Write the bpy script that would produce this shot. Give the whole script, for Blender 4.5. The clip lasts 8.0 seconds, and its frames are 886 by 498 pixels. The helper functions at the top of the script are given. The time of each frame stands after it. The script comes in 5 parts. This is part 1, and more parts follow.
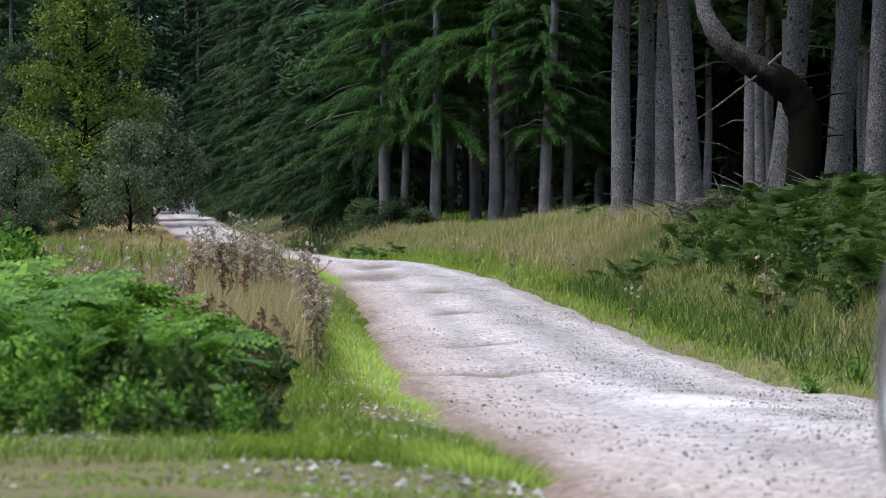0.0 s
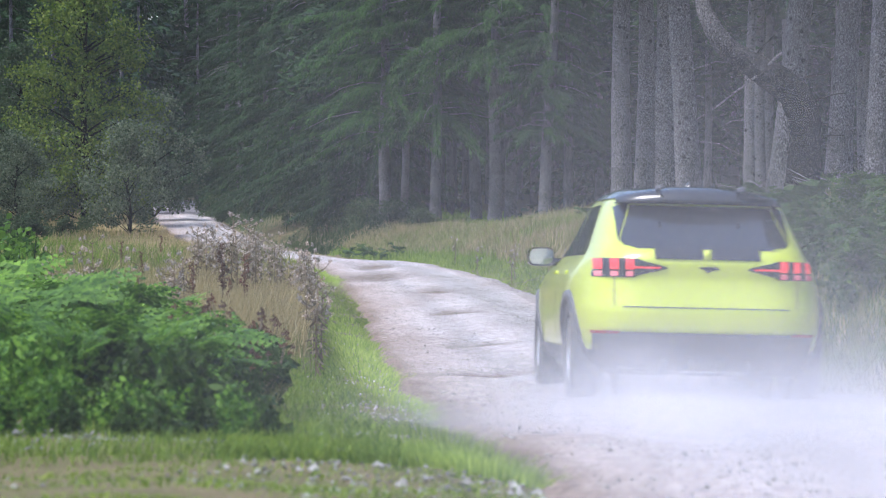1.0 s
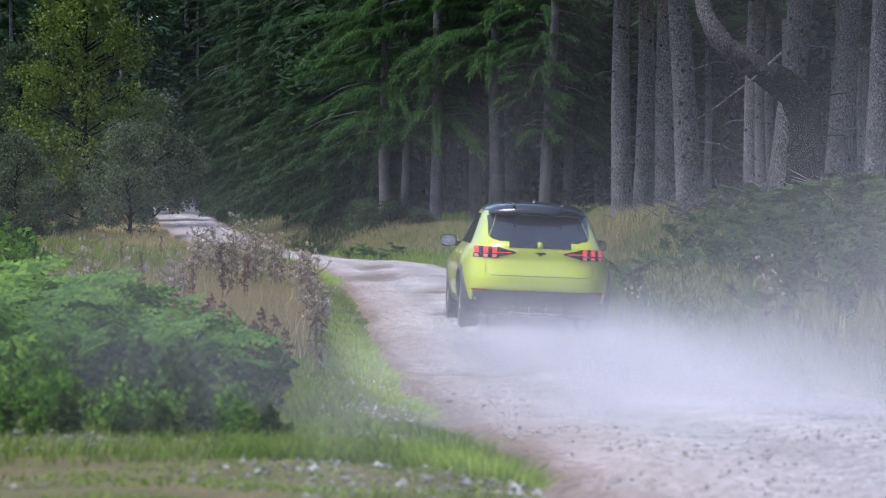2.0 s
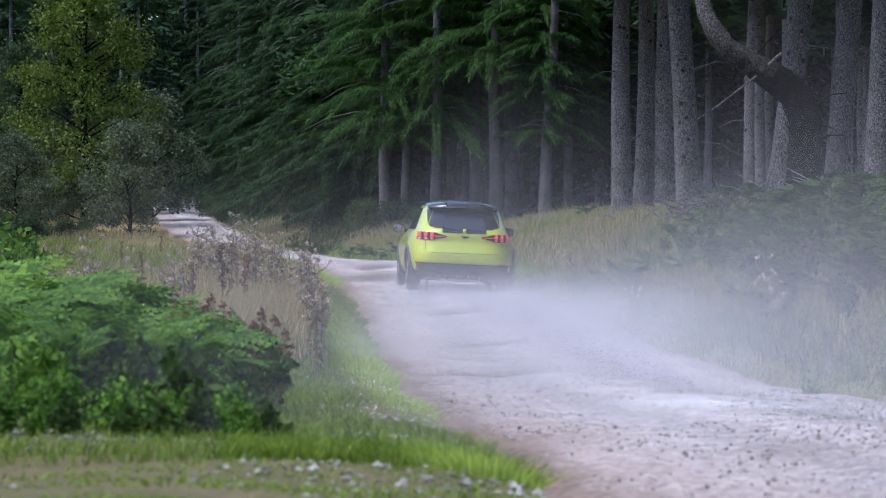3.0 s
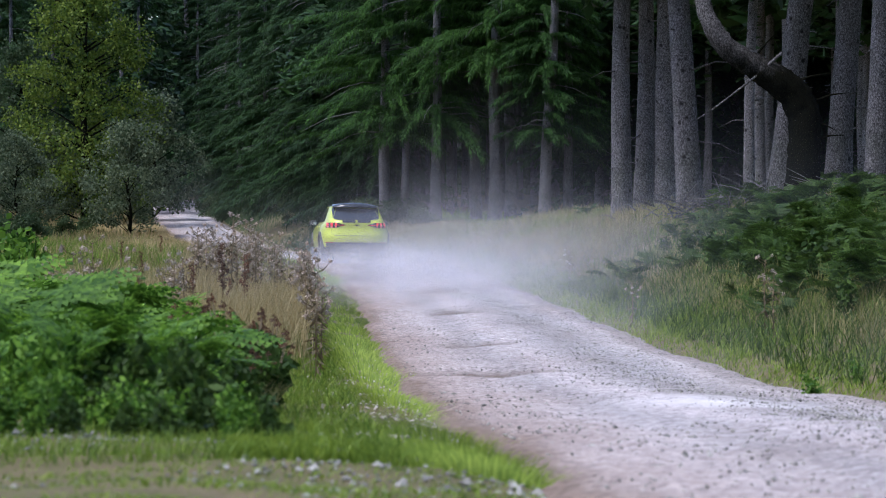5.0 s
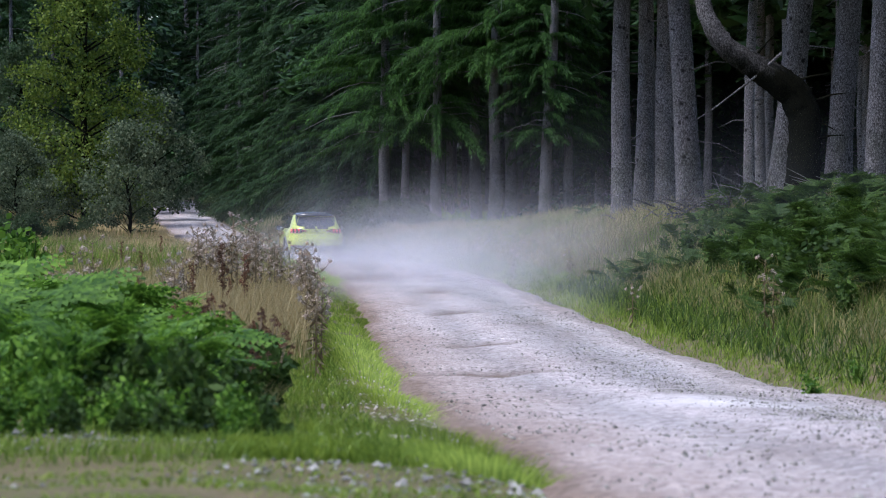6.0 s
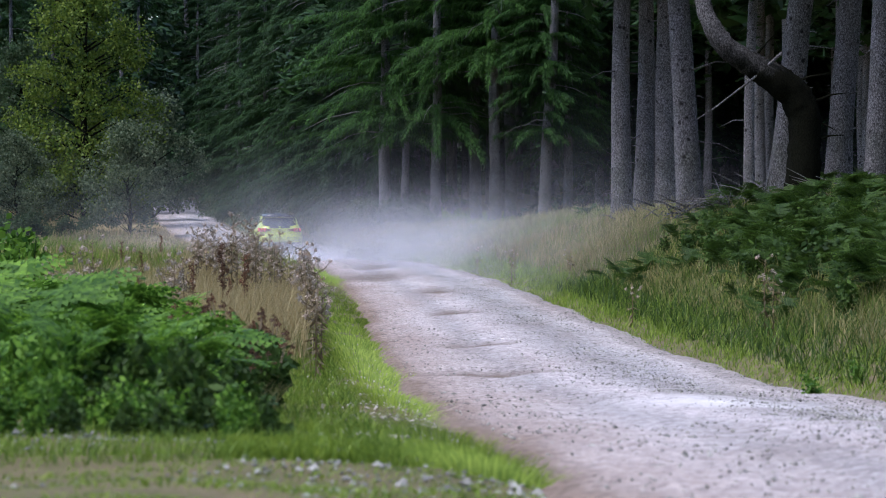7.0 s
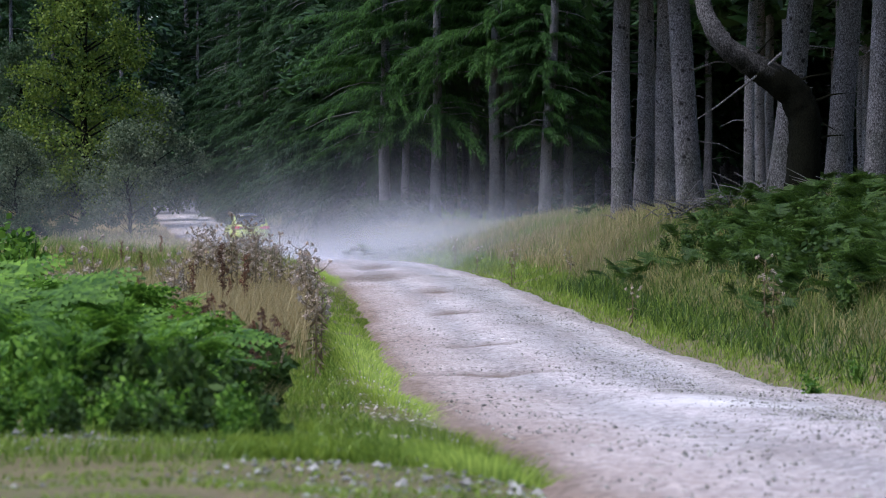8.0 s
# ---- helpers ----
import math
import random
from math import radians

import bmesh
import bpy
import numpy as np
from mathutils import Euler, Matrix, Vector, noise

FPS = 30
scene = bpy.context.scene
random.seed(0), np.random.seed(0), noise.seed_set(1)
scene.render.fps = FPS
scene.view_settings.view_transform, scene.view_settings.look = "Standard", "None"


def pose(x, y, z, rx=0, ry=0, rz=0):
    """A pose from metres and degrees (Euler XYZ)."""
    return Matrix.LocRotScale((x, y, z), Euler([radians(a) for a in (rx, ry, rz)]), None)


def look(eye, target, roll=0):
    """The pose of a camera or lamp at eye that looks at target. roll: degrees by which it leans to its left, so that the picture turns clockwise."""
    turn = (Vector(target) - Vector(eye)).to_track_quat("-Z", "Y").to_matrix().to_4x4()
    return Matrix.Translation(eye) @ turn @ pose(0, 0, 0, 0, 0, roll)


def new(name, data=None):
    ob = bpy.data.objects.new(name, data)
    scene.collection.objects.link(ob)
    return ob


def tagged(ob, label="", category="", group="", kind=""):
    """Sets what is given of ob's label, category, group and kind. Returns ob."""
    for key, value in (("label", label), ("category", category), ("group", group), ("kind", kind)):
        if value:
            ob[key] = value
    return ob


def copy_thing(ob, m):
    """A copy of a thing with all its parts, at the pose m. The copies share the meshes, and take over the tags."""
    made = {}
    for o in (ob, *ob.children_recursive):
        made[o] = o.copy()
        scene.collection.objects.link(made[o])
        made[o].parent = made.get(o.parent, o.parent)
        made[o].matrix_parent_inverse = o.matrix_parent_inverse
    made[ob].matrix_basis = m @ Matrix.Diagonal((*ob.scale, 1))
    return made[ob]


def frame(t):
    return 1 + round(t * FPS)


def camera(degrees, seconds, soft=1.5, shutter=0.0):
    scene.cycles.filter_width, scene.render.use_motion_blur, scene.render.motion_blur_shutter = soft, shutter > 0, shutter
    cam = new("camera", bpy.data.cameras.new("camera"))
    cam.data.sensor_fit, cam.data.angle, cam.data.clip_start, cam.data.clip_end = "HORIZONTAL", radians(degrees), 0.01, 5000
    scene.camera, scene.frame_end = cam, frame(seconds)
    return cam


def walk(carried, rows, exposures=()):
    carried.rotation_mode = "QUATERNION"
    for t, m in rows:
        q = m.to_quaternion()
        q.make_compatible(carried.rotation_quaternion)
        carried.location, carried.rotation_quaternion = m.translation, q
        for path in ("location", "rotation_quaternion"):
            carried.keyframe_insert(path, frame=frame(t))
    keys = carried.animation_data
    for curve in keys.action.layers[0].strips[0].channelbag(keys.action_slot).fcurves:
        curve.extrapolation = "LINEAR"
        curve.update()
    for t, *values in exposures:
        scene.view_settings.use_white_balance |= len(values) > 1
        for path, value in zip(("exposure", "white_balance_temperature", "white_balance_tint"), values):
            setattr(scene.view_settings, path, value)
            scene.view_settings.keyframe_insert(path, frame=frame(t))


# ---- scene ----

# The camera stands on a tripod beside a forest track and looks along it (+Y).
EYE = 1.63
cam = camera(15.94, 8.0, soft=1.0, shutter=0.4)
HERE = pose(0, 0, EYE, 90 - 0.931, 0, 0)
walk(cam, [(0.0, HERE), (8.0, HERE)], [(0.0, 1.03, 6450, 12), (0.6, 1.1, 6400, 12), (1.0, 1.12, 6250, 13), (1.7, 0.84, 6200, 14), (3.0, 0.72, 6050, 17), (8.0, 0.76, 6050, 17)])
cam.data.dof.use_dof = True
cam.data.dof.focus_distance = 58.0
cam.data.dof.aperture_fstop = 7.0

# ---- light: overcast sky, soft light from the open side behind the camera ----
world = bpy.data.worlds.new("sky")
scene.world = world
world.use_nodes = True
wn = world.node_tree
sky = wn.nodes.new("ShaderNodeTexSky")
sky.sky_type, sky.sun_disc = "NISHITA", False
sky.sun_elevation, sky.sun_rotation = radians(60), radians(241)
sky.air_density, sky.dust_density = 1.0, 1.5
wn.links.new(sky.outputs[0], wn.nodes["Background"].inputs[0])
wn.nodes["Background"].inputs[1].default_value = 0.15
sun = new("sun", bpy.data.lights.new("sun", "SUN"))
sun.data.energy, sun.data.angle, sun.data.color = 1.9, radians(25), (1.0, 0.98, 0.97)
sun.matrix_world = look((-45, -25, 89), (0, 0, 0))

# ---- materials ----
def material(name):
    m = bpy.data.materials.new(name)
    m.use_nodes = True
    nt = m.node_tree
    return m, nt, nt.nodes["Principled BSDF"]


def ramp(nt, fac, stops):
    r = nt.nodes.new("ShaderNodeValToRGB")
    el = r.color_ramp.elements
    while len(el) < len(stops):
        el.new(0.5)
    for e, (p, c) in zip(el, stops):
        e.position, e.color = p, (*c, 1)
    nt.links.new(fac, r.inputs[0])
    return r.outputs[0]


def noise_tex(nt, scale, detail=5, rough=0.6, stretch=None):
    co = nt.nodes.new("ShaderNodeTexCoord").outputs["Object"]
    if stretch:
        mp = nt.nodes.new("ShaderNodeMapping")
        mp.inputs["Scale"].default_value = stretch
        nt.links.new(co, mp.inputs[0])
        co = mp.outputs[0]
    n = nt.nodes.new("ShaderNodeTexNoise")
    n.inputs["Scale"].default_value, n.inputs["Detail"].default_value, n.inputs["Roughness"].default_value = scale, detail, rough
    nt.links.new(co, n.inputs["Vector"])
    return n.outputs["Fac"]


def mixed(nt, a, b, fac, kind="MIX"):
    m = nt.nodes.new("ShaderNodeMix")
    m.data_type, m.blend_type = "RGBA", kind
    for i, v in ((0, fac), (6, a), (7, b)):
        if hasattr(v, "is_linked"):
            nt.links.new(v, m.inputs[i])
        else:
            m.inputs[i].default_value = v if i == 0 else (*v, 1)
    return m.outputs[2]


def bump(nt, bsdf, height, strength, dist=0.02):
    b = nt.nodes.new("ShaderNodeBump")
    b.inputs["Strength"].default_value, b.inputs["Distance"].default_value = strength, dist
    nt.links.new(height, b.inputs["Height"])
    nt.links.new(b.outputs[0], bsdf.inputs["Normal"])


def surface(name, dark, light, scale=8, rough=0.8, bump_by=0.0, fine=60, stretch=None, gloss=0.3):
    """Two-scale mottled surface."""
    m, nt, b = material(name)
    c = ramp(nt, noise_tex(nt, scale, 6, 0.65, stretch), [(0.3, dark), (0.7, light)])
    f = noise_tex(nt, fine, 4, 0.7, stretch)
    c = mixed(nt, c, ramp(nt, f, [(0.25, tuple(v * 0.55 for v in dark)), (0.6, light)]), 0.4)
    nt.links.new(c, b.inputs["Base Color"])
    b.inputs["Roughness"].default_value = rough
    b.inputs["Specular IOR Level"].default_value = gloss
    if bump_by:
        bump(nt, b, f, bump_by)
    return m


def foliage(name, dark, light, through_light=0.35, rough=0.6):
    """Leaves: each island differs a little, some light passes through."""
    m, nt, b = material(name)
    g = nt.nodes.new("ShaderNodeNewGeometry").outputs["Random Per Island"]
    o = nt.nodes.new("ShaderNodeObjectInfo").outputs["Random"]
    c = ramp(nt, g, [(0.0, dark), (0.6, tuple((a + d) / 2 for a, d in zip(dark, light))), (1.0, light)])
    c = mixed(nt, c, ramp(nt, o, [(0.0, (0.7, 0.75, 0.7)), (1.0, (1.2, 1.15, 1.0))]), 1.0, "MULTIPLY")
    nt.links.new(c, b.inputs["Base Color"])
    b.inputs["Roughness"].default_value = rough
    b.inputs["Specular IOR Level"].default_value = 0.25
    t = nt.nodes.new("ShaderNodeBsdfTranslucent")
    nt.links.new(c, t.inputs[0])
    mix = nt.nodes.new("ShaderNodeMixShader")
    mix.inputs[0].default_value = through_light
    nt.links.new(b.outputs[0], mix.inputs[1])
    nt.links.new(t.outputs[0], mix.inputs[2])
    nt.links.new(mix.outputs[0], nt.nodes["Material Output"].inputs[0])
    return m


def plain(name, colour, rough=0.5, metal=0.0, coat=0.0, glow=None, power=0.0):
    m, nt, b = material(name)
    f = noise_tex(nt, 30, 3)
    c = ramp(nt, f, [(0.2, tuple(v * 0.88 for v in colour)), (0.8, colour)])
    nt.links.new(c, b.inputs["Base Color"])
    b.inputs["Roughness"].default_value, b.inputs["Metallic"].default_value = rough, metal
    b.inputs["Coat Weight"].default_value, b.inputs["Coat Roughness"].default_value = coat, 0.06
    if glow:
        b.inputs["Emission Color"].default_value, b.inputs["Emission Strength"].default_value = (*glow, 1), power
    return m


def bark_material():
    m, nt, b = material("spruce bark")
    big = noise_tex(nt, 1.3, 4)
    plates = noise_tex(nt, 34, 7, 0.8, (1.2, 1.2, 0.8))
    c = ramp(nt, plates, [(0.36, (0.018, 0.017, 0.017)), (0.48, (0.105, 0.1, 0.105)), (0.62, (0.43, 0.42, 0.435))])
    c = mixed(nt, c, ramp(nt, big, [(0.35, (0.55, 0.58, 0.5)), (0.65, (1.04, 1.0, 1.02))]), 0.8, "MULTIPLY")
    # dark knots of shed branches
    vor = nt.nodes.new("ShaderNodeTexVoronoi")
    vor.inputs["Scale"].default_value = 4.2
    nt.links.new(nt.nodes.new("ShaderNodeTexCoord").outputs["Object"], vor.inputs["Vector"])
    c = mixed(nt, c, ramp(nt, vor.outputs["Distance"], [(0.12, (0.12, 0.11, 0.11)), (0.22, (1, 1, 1))]), 1.0, "MULTIPLY")
    nt.links.new(c, b.inputs["Base Color"])
    b.inputs["Roughness"].default_value = 0.9
    bump(nt, b, plates, 1.0, 0.035)
    return m


# shallow potholes in the track: place, half width, half length
POTHOLES = [(0.38, 28.9, 0.75, 0.8), (0.42, 35.4, 0.5, 0.8), (0.17, 45.0, 0.42, 1.2), (-1.45, 66.0, 0.9, 4.5), (-1.6, 75, 0.6, 4.0), (-0.1, 55, 0.35, 1.6)]


def moss_shade_bark_material():
    """Grey scaly bark above; near-black lower stem, moss with shade put into the colour."""
    m, nt, b = material("bark darkened by moss and painted shade")
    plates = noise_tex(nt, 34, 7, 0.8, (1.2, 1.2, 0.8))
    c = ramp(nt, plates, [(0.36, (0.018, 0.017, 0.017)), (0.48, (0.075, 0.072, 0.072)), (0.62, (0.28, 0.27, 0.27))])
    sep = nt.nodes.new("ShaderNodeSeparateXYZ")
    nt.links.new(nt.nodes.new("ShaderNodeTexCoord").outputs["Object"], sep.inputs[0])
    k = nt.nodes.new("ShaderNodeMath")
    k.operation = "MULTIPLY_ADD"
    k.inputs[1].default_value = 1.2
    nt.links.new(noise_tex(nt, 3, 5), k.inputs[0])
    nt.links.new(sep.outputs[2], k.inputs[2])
    # height limit of the dark tone that carries the lower stem's shade
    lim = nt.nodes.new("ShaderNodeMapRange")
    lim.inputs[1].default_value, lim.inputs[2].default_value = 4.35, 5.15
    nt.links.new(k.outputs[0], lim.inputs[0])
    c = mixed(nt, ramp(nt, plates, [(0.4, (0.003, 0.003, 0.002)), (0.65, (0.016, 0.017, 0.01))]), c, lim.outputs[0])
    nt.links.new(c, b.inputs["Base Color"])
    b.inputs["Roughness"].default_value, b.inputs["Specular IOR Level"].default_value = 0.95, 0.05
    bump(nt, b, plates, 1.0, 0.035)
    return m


def road_material():
    m, nt, b = material("pale crushed stone")
    co = nt.nodes.new("ShaderNodeTexCoord").outputs["Object"]
    sep = nt.nodes.new("ShaderNodeSeparateXYZ")
    nt.links.new(nt.nodes.new("ShaderNodeUVMap").outputs[0], sep.inputs[0])
    drift = nt.nodes.new("ShaderNodeMath")
    drift.operation = "MULTIPLY_ADD"
    drift.inputs[1].default_value = 0.14
    nt.links.new(noise_tex(nt, 1.0, 6, 0.7, (2.2, 0.22, 1.0)), drift.inputs[0])
    nt.links.new(sep.outputs[0], drift.inputs[2])
    # soil along the rims, pale worn wheel lanes, loose grey gravel between and beside them
    c = ramp(nt, drift.outputs[0], [(0.07, (0.235, 0.183, 0.144)), (0.15, (0.409, 0.352, 0.322)), (0.3, (0.479, 0.439, 0.422)), (0.4, (0.374, 0.357, 0.352)),
                                    (0.52, (0.522, 0.487, 0.479)), (0.62, (0.435, 0.413, 0.409)), (0.72, (0.365, 0.357, 0.357)), (0.86, (0.4, 0.392, 0.392)), (0.95, (0.487, 0.457, 0.448)), (1.03, (0.348, 0.322, 0.304))])
    big = noise_tex(nt, 1.0, 5, 0.6, (1.1, 0.16, 1.0))
    c = mixed(nt, c, ramp(nt, big, [(0.3, (0.8, 0.74, 0.7)), (0.6, (1.12, 1.12, 1.13))]), 0.8, "MULTIPLY")
    vor = nt.nodes.new("ShaderNodeTexVoronoi")
    vor.inputs["Scale"].default_value = 30
    nt.links.new(co, vor.inputs["Vector"])
    grit = ramp(nt, vor.outputs["Color"], [(0.12, (0.5, 0.5, 0.5)), (0.45, (0.95, 0.93, 0.93)), (0.7, (1.06, 1.05, 1.05)), (0.9, (1.3, 1.3, 1.3))])
    c = mixed(nt, c, grit, 0.9, "MULTIPLY")
    fine = noise_tex(nt, 9, 6, 0.75)
    c = mixed(nt, c, ramp(nt, fine, [(0.35, (0.66, 0.64, 0.62)), (0.62, (1.12, 1.12, 1.12))]), 0.8, "MULTIPLY")
    # damp brown soil in the potholes, a patch of fresh pale stone
    ragged = noise_tex(nt, 5, 4)
    for (px, py, a, e), tone, amount in [(p, (0.17, 0.135, 0.11), 0.95) for p in POTHOLES] + [((1.9, 21.6, 0.75, 1.5), (0.72, 0.7, 0.7), 0.7)]:
        mp = nt.nodes.new("ShaderNodeMapping")
        mp.inputs["Location"].default_value, mp.inputs["Scale"].default_value = (-px / a / 1.25, -py / e / 1.25, 0), (0.8 / a, 0.8 / e, 0)
        nt.links.new(co, mp.inputs[0])
        g = nt.nodes.new("ShaderNodeTexGradient")
        g.gradient_type = "SPHERICAL"
        nt.links.new(mp.outputs[0], g.inputs[0])
        k = nt.nodes.new("ShaderNodeMath")
        k.operation, k.use_clamp = "MULTIPLY_ADD", True
        nt.links.new(g.outputs["Fac"], k.inputs[0])
        nt.links.new(ragged, k.inputs[1])
        k.inputs[2].default_value = -0.06
        k3 = nt.nodes.new("ShaderNodeMath")
        k3.operation, k3.use_clamp = "MULTIPLY", True
        k3.inputs[1].default_value = 3.2 * amount
        nt.links.new(k.outputs[0], k3.inputs[0])
        c = mixed(nt, c, tone, k3.outputs[0])
    nt.links.new(c, b.inputs["Base Color"])
    b.inputs["Roughness"].default_value = 0.9
    b.inputs["Specular IOR Level"].default_value = 0.2
    bump(nt, b, vor.outputs["Distance"], 0.6, 0.018)
    return m


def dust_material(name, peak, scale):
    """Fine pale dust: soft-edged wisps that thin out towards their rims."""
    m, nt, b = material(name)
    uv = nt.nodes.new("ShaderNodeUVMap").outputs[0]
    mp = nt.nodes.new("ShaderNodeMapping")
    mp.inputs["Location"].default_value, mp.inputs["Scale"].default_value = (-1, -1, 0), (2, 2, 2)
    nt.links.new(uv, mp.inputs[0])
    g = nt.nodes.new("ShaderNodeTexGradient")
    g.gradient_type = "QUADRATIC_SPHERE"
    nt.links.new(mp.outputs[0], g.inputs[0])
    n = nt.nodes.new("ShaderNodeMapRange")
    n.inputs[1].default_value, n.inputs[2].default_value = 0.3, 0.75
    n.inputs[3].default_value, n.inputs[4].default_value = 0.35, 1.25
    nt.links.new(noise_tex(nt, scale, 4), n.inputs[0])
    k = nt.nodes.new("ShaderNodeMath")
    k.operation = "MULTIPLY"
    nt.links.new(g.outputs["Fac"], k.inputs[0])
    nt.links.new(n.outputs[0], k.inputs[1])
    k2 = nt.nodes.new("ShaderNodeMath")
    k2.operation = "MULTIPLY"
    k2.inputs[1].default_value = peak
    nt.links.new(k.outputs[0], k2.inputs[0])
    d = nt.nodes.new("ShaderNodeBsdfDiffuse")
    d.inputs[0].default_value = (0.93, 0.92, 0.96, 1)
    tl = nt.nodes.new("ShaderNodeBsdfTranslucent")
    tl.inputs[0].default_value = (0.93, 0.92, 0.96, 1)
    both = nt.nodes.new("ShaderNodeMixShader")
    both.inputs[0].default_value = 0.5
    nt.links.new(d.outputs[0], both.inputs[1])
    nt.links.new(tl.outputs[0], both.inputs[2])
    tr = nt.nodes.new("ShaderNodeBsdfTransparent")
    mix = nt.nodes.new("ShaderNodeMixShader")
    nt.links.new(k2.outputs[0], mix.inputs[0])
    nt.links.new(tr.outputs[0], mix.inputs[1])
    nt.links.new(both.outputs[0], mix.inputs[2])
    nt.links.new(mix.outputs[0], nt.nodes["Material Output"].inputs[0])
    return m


BARK = bark_material()
# mossy tone lowered to near black, so the wood's shade sits in the colour
DARK_BARK = surface("shade-darkened mossy bark", (0.003, 0.003, 0.0025), (0.016, 0.017, 0.01), 9, 0.95, 1.0, 40, gloss=0.03)
MOSS_SHADE_BARK = moss_shade_bark_material()
ROAD = road_material()
SOIL = surface("mossy earth", (0.055, 0.075, 0.016), (0.2, 0.155, 0.085), 2.2, 0.95, 0.6, 22)
NEEDLE = foliage("spruce needles", (0.013, 0.034, 0.013), (0.04, 0.1, 0.028), 0.2)
NEEDLE_FRESH = foliage("fresh spruce needles", (0.015, 0.045, 0.011), (0.06, 0.155, 0.026), 0.3)
LEAF = foliage("broad leaves", (0.05, 0.105, 0.016), (0.23, 0.3, 0.045), 0.4)
LEAF_DULL = foliage("dull broad leaves", (0.03, 0.065, 0.02), (0.09, 0.13, 0.06), 0.35)
LEAF_GREY = foliage("grey-green willow leaves", (0.035, 0.065, 0.03), (0.2, 0.25, 0.16), 0.3)
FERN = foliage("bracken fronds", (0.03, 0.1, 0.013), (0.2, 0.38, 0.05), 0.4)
# darker copy of the frond green, with the bank's shade put into it
FERN_SHADED = foliage("shaded bracken fronds", (0.02, 0.052, 0.01), (0.085, 0.155, 0.03), 0.35)
GRASS = foliage("green grass", (0.1, 0.19, 0.024), (0.34, 0.46, 0.08), 0.35)
STRAW = foliage("dry grass", (0.28, 0.22, 0.1), (0.66, 0.54, 0.32), 0.35)
MIX_GRASS = foliage("half-dry grass", (0.12, 0.17, 0.04), (0.46, 0.4, 0.2), 0.35)
THISTLE = foliage("withered thistle stems", (0.09, 0.08, 0.045), (0.26, 0.19, 0.13), 0.2)
FLUFF = foliage("thistle down", (0.26, 0.2, 0.18), (0.72, 0.63, 0.58), 0.35)
RUST = foliage("rusty dock seeds", (0.07, 0.035, 0.022), (0.2, 0.1, 0.06), 0.2)
STONE = foliage("loose stones", (0.14, 0.135, 0.13), (0.52, 0.5, 0.49), 0.0, 0.9)
WEATHERED = surface("weathered dead wood", (0.2, 0.19, 0.18), (0.5, 0.48, 0.46), 14, 0.9, 0.4)
PAINT = plain("acid yellow car paint", (0.6, 0.69, 0.055), 0.3, 0.0, 0.8)
BLACK = plain("gloss black paint", (0.012, 0.013, 0.016), 0.2, 0.0, 0.6)
CLAD = plain("grey plastic cladding", (0.085, 0.087, 0.095), 0.55)
GLASS = plain("tinted car glass", (0.015, 0.018, 0.022), 0.06, 0.0, 0.5)
RUBBER = plain("dusty tyre rubber", (0.11, 0.108, 0.105), 0.9)
ALLOY = plain("brushed alloy wheel", (0.6, 0.61, 0.64), 0.35, 0.8)
LAMP = plain("lit red lamp", (0.5, 0.02, 0.02), 0.3, 0, 0.3, (1.0, 0.06, 0.07), 0.45)
LAMP_PALE = plain("pink lamp cover", (0.62, 0.2, 0.22), 0.25, 0, 0.3, (1.0, 0.2, 0.22), 0.18)
LAMP_CLEAR = plain("clear lamp cover", (0.5, 0.48, 0.5), 0.2)
MIRROR = plain("mirror glass", (0.4, 0.43, 0.47), 0.05, 1.0)

# ---- helpers for building ----
rng = np.random.default_rng(4)


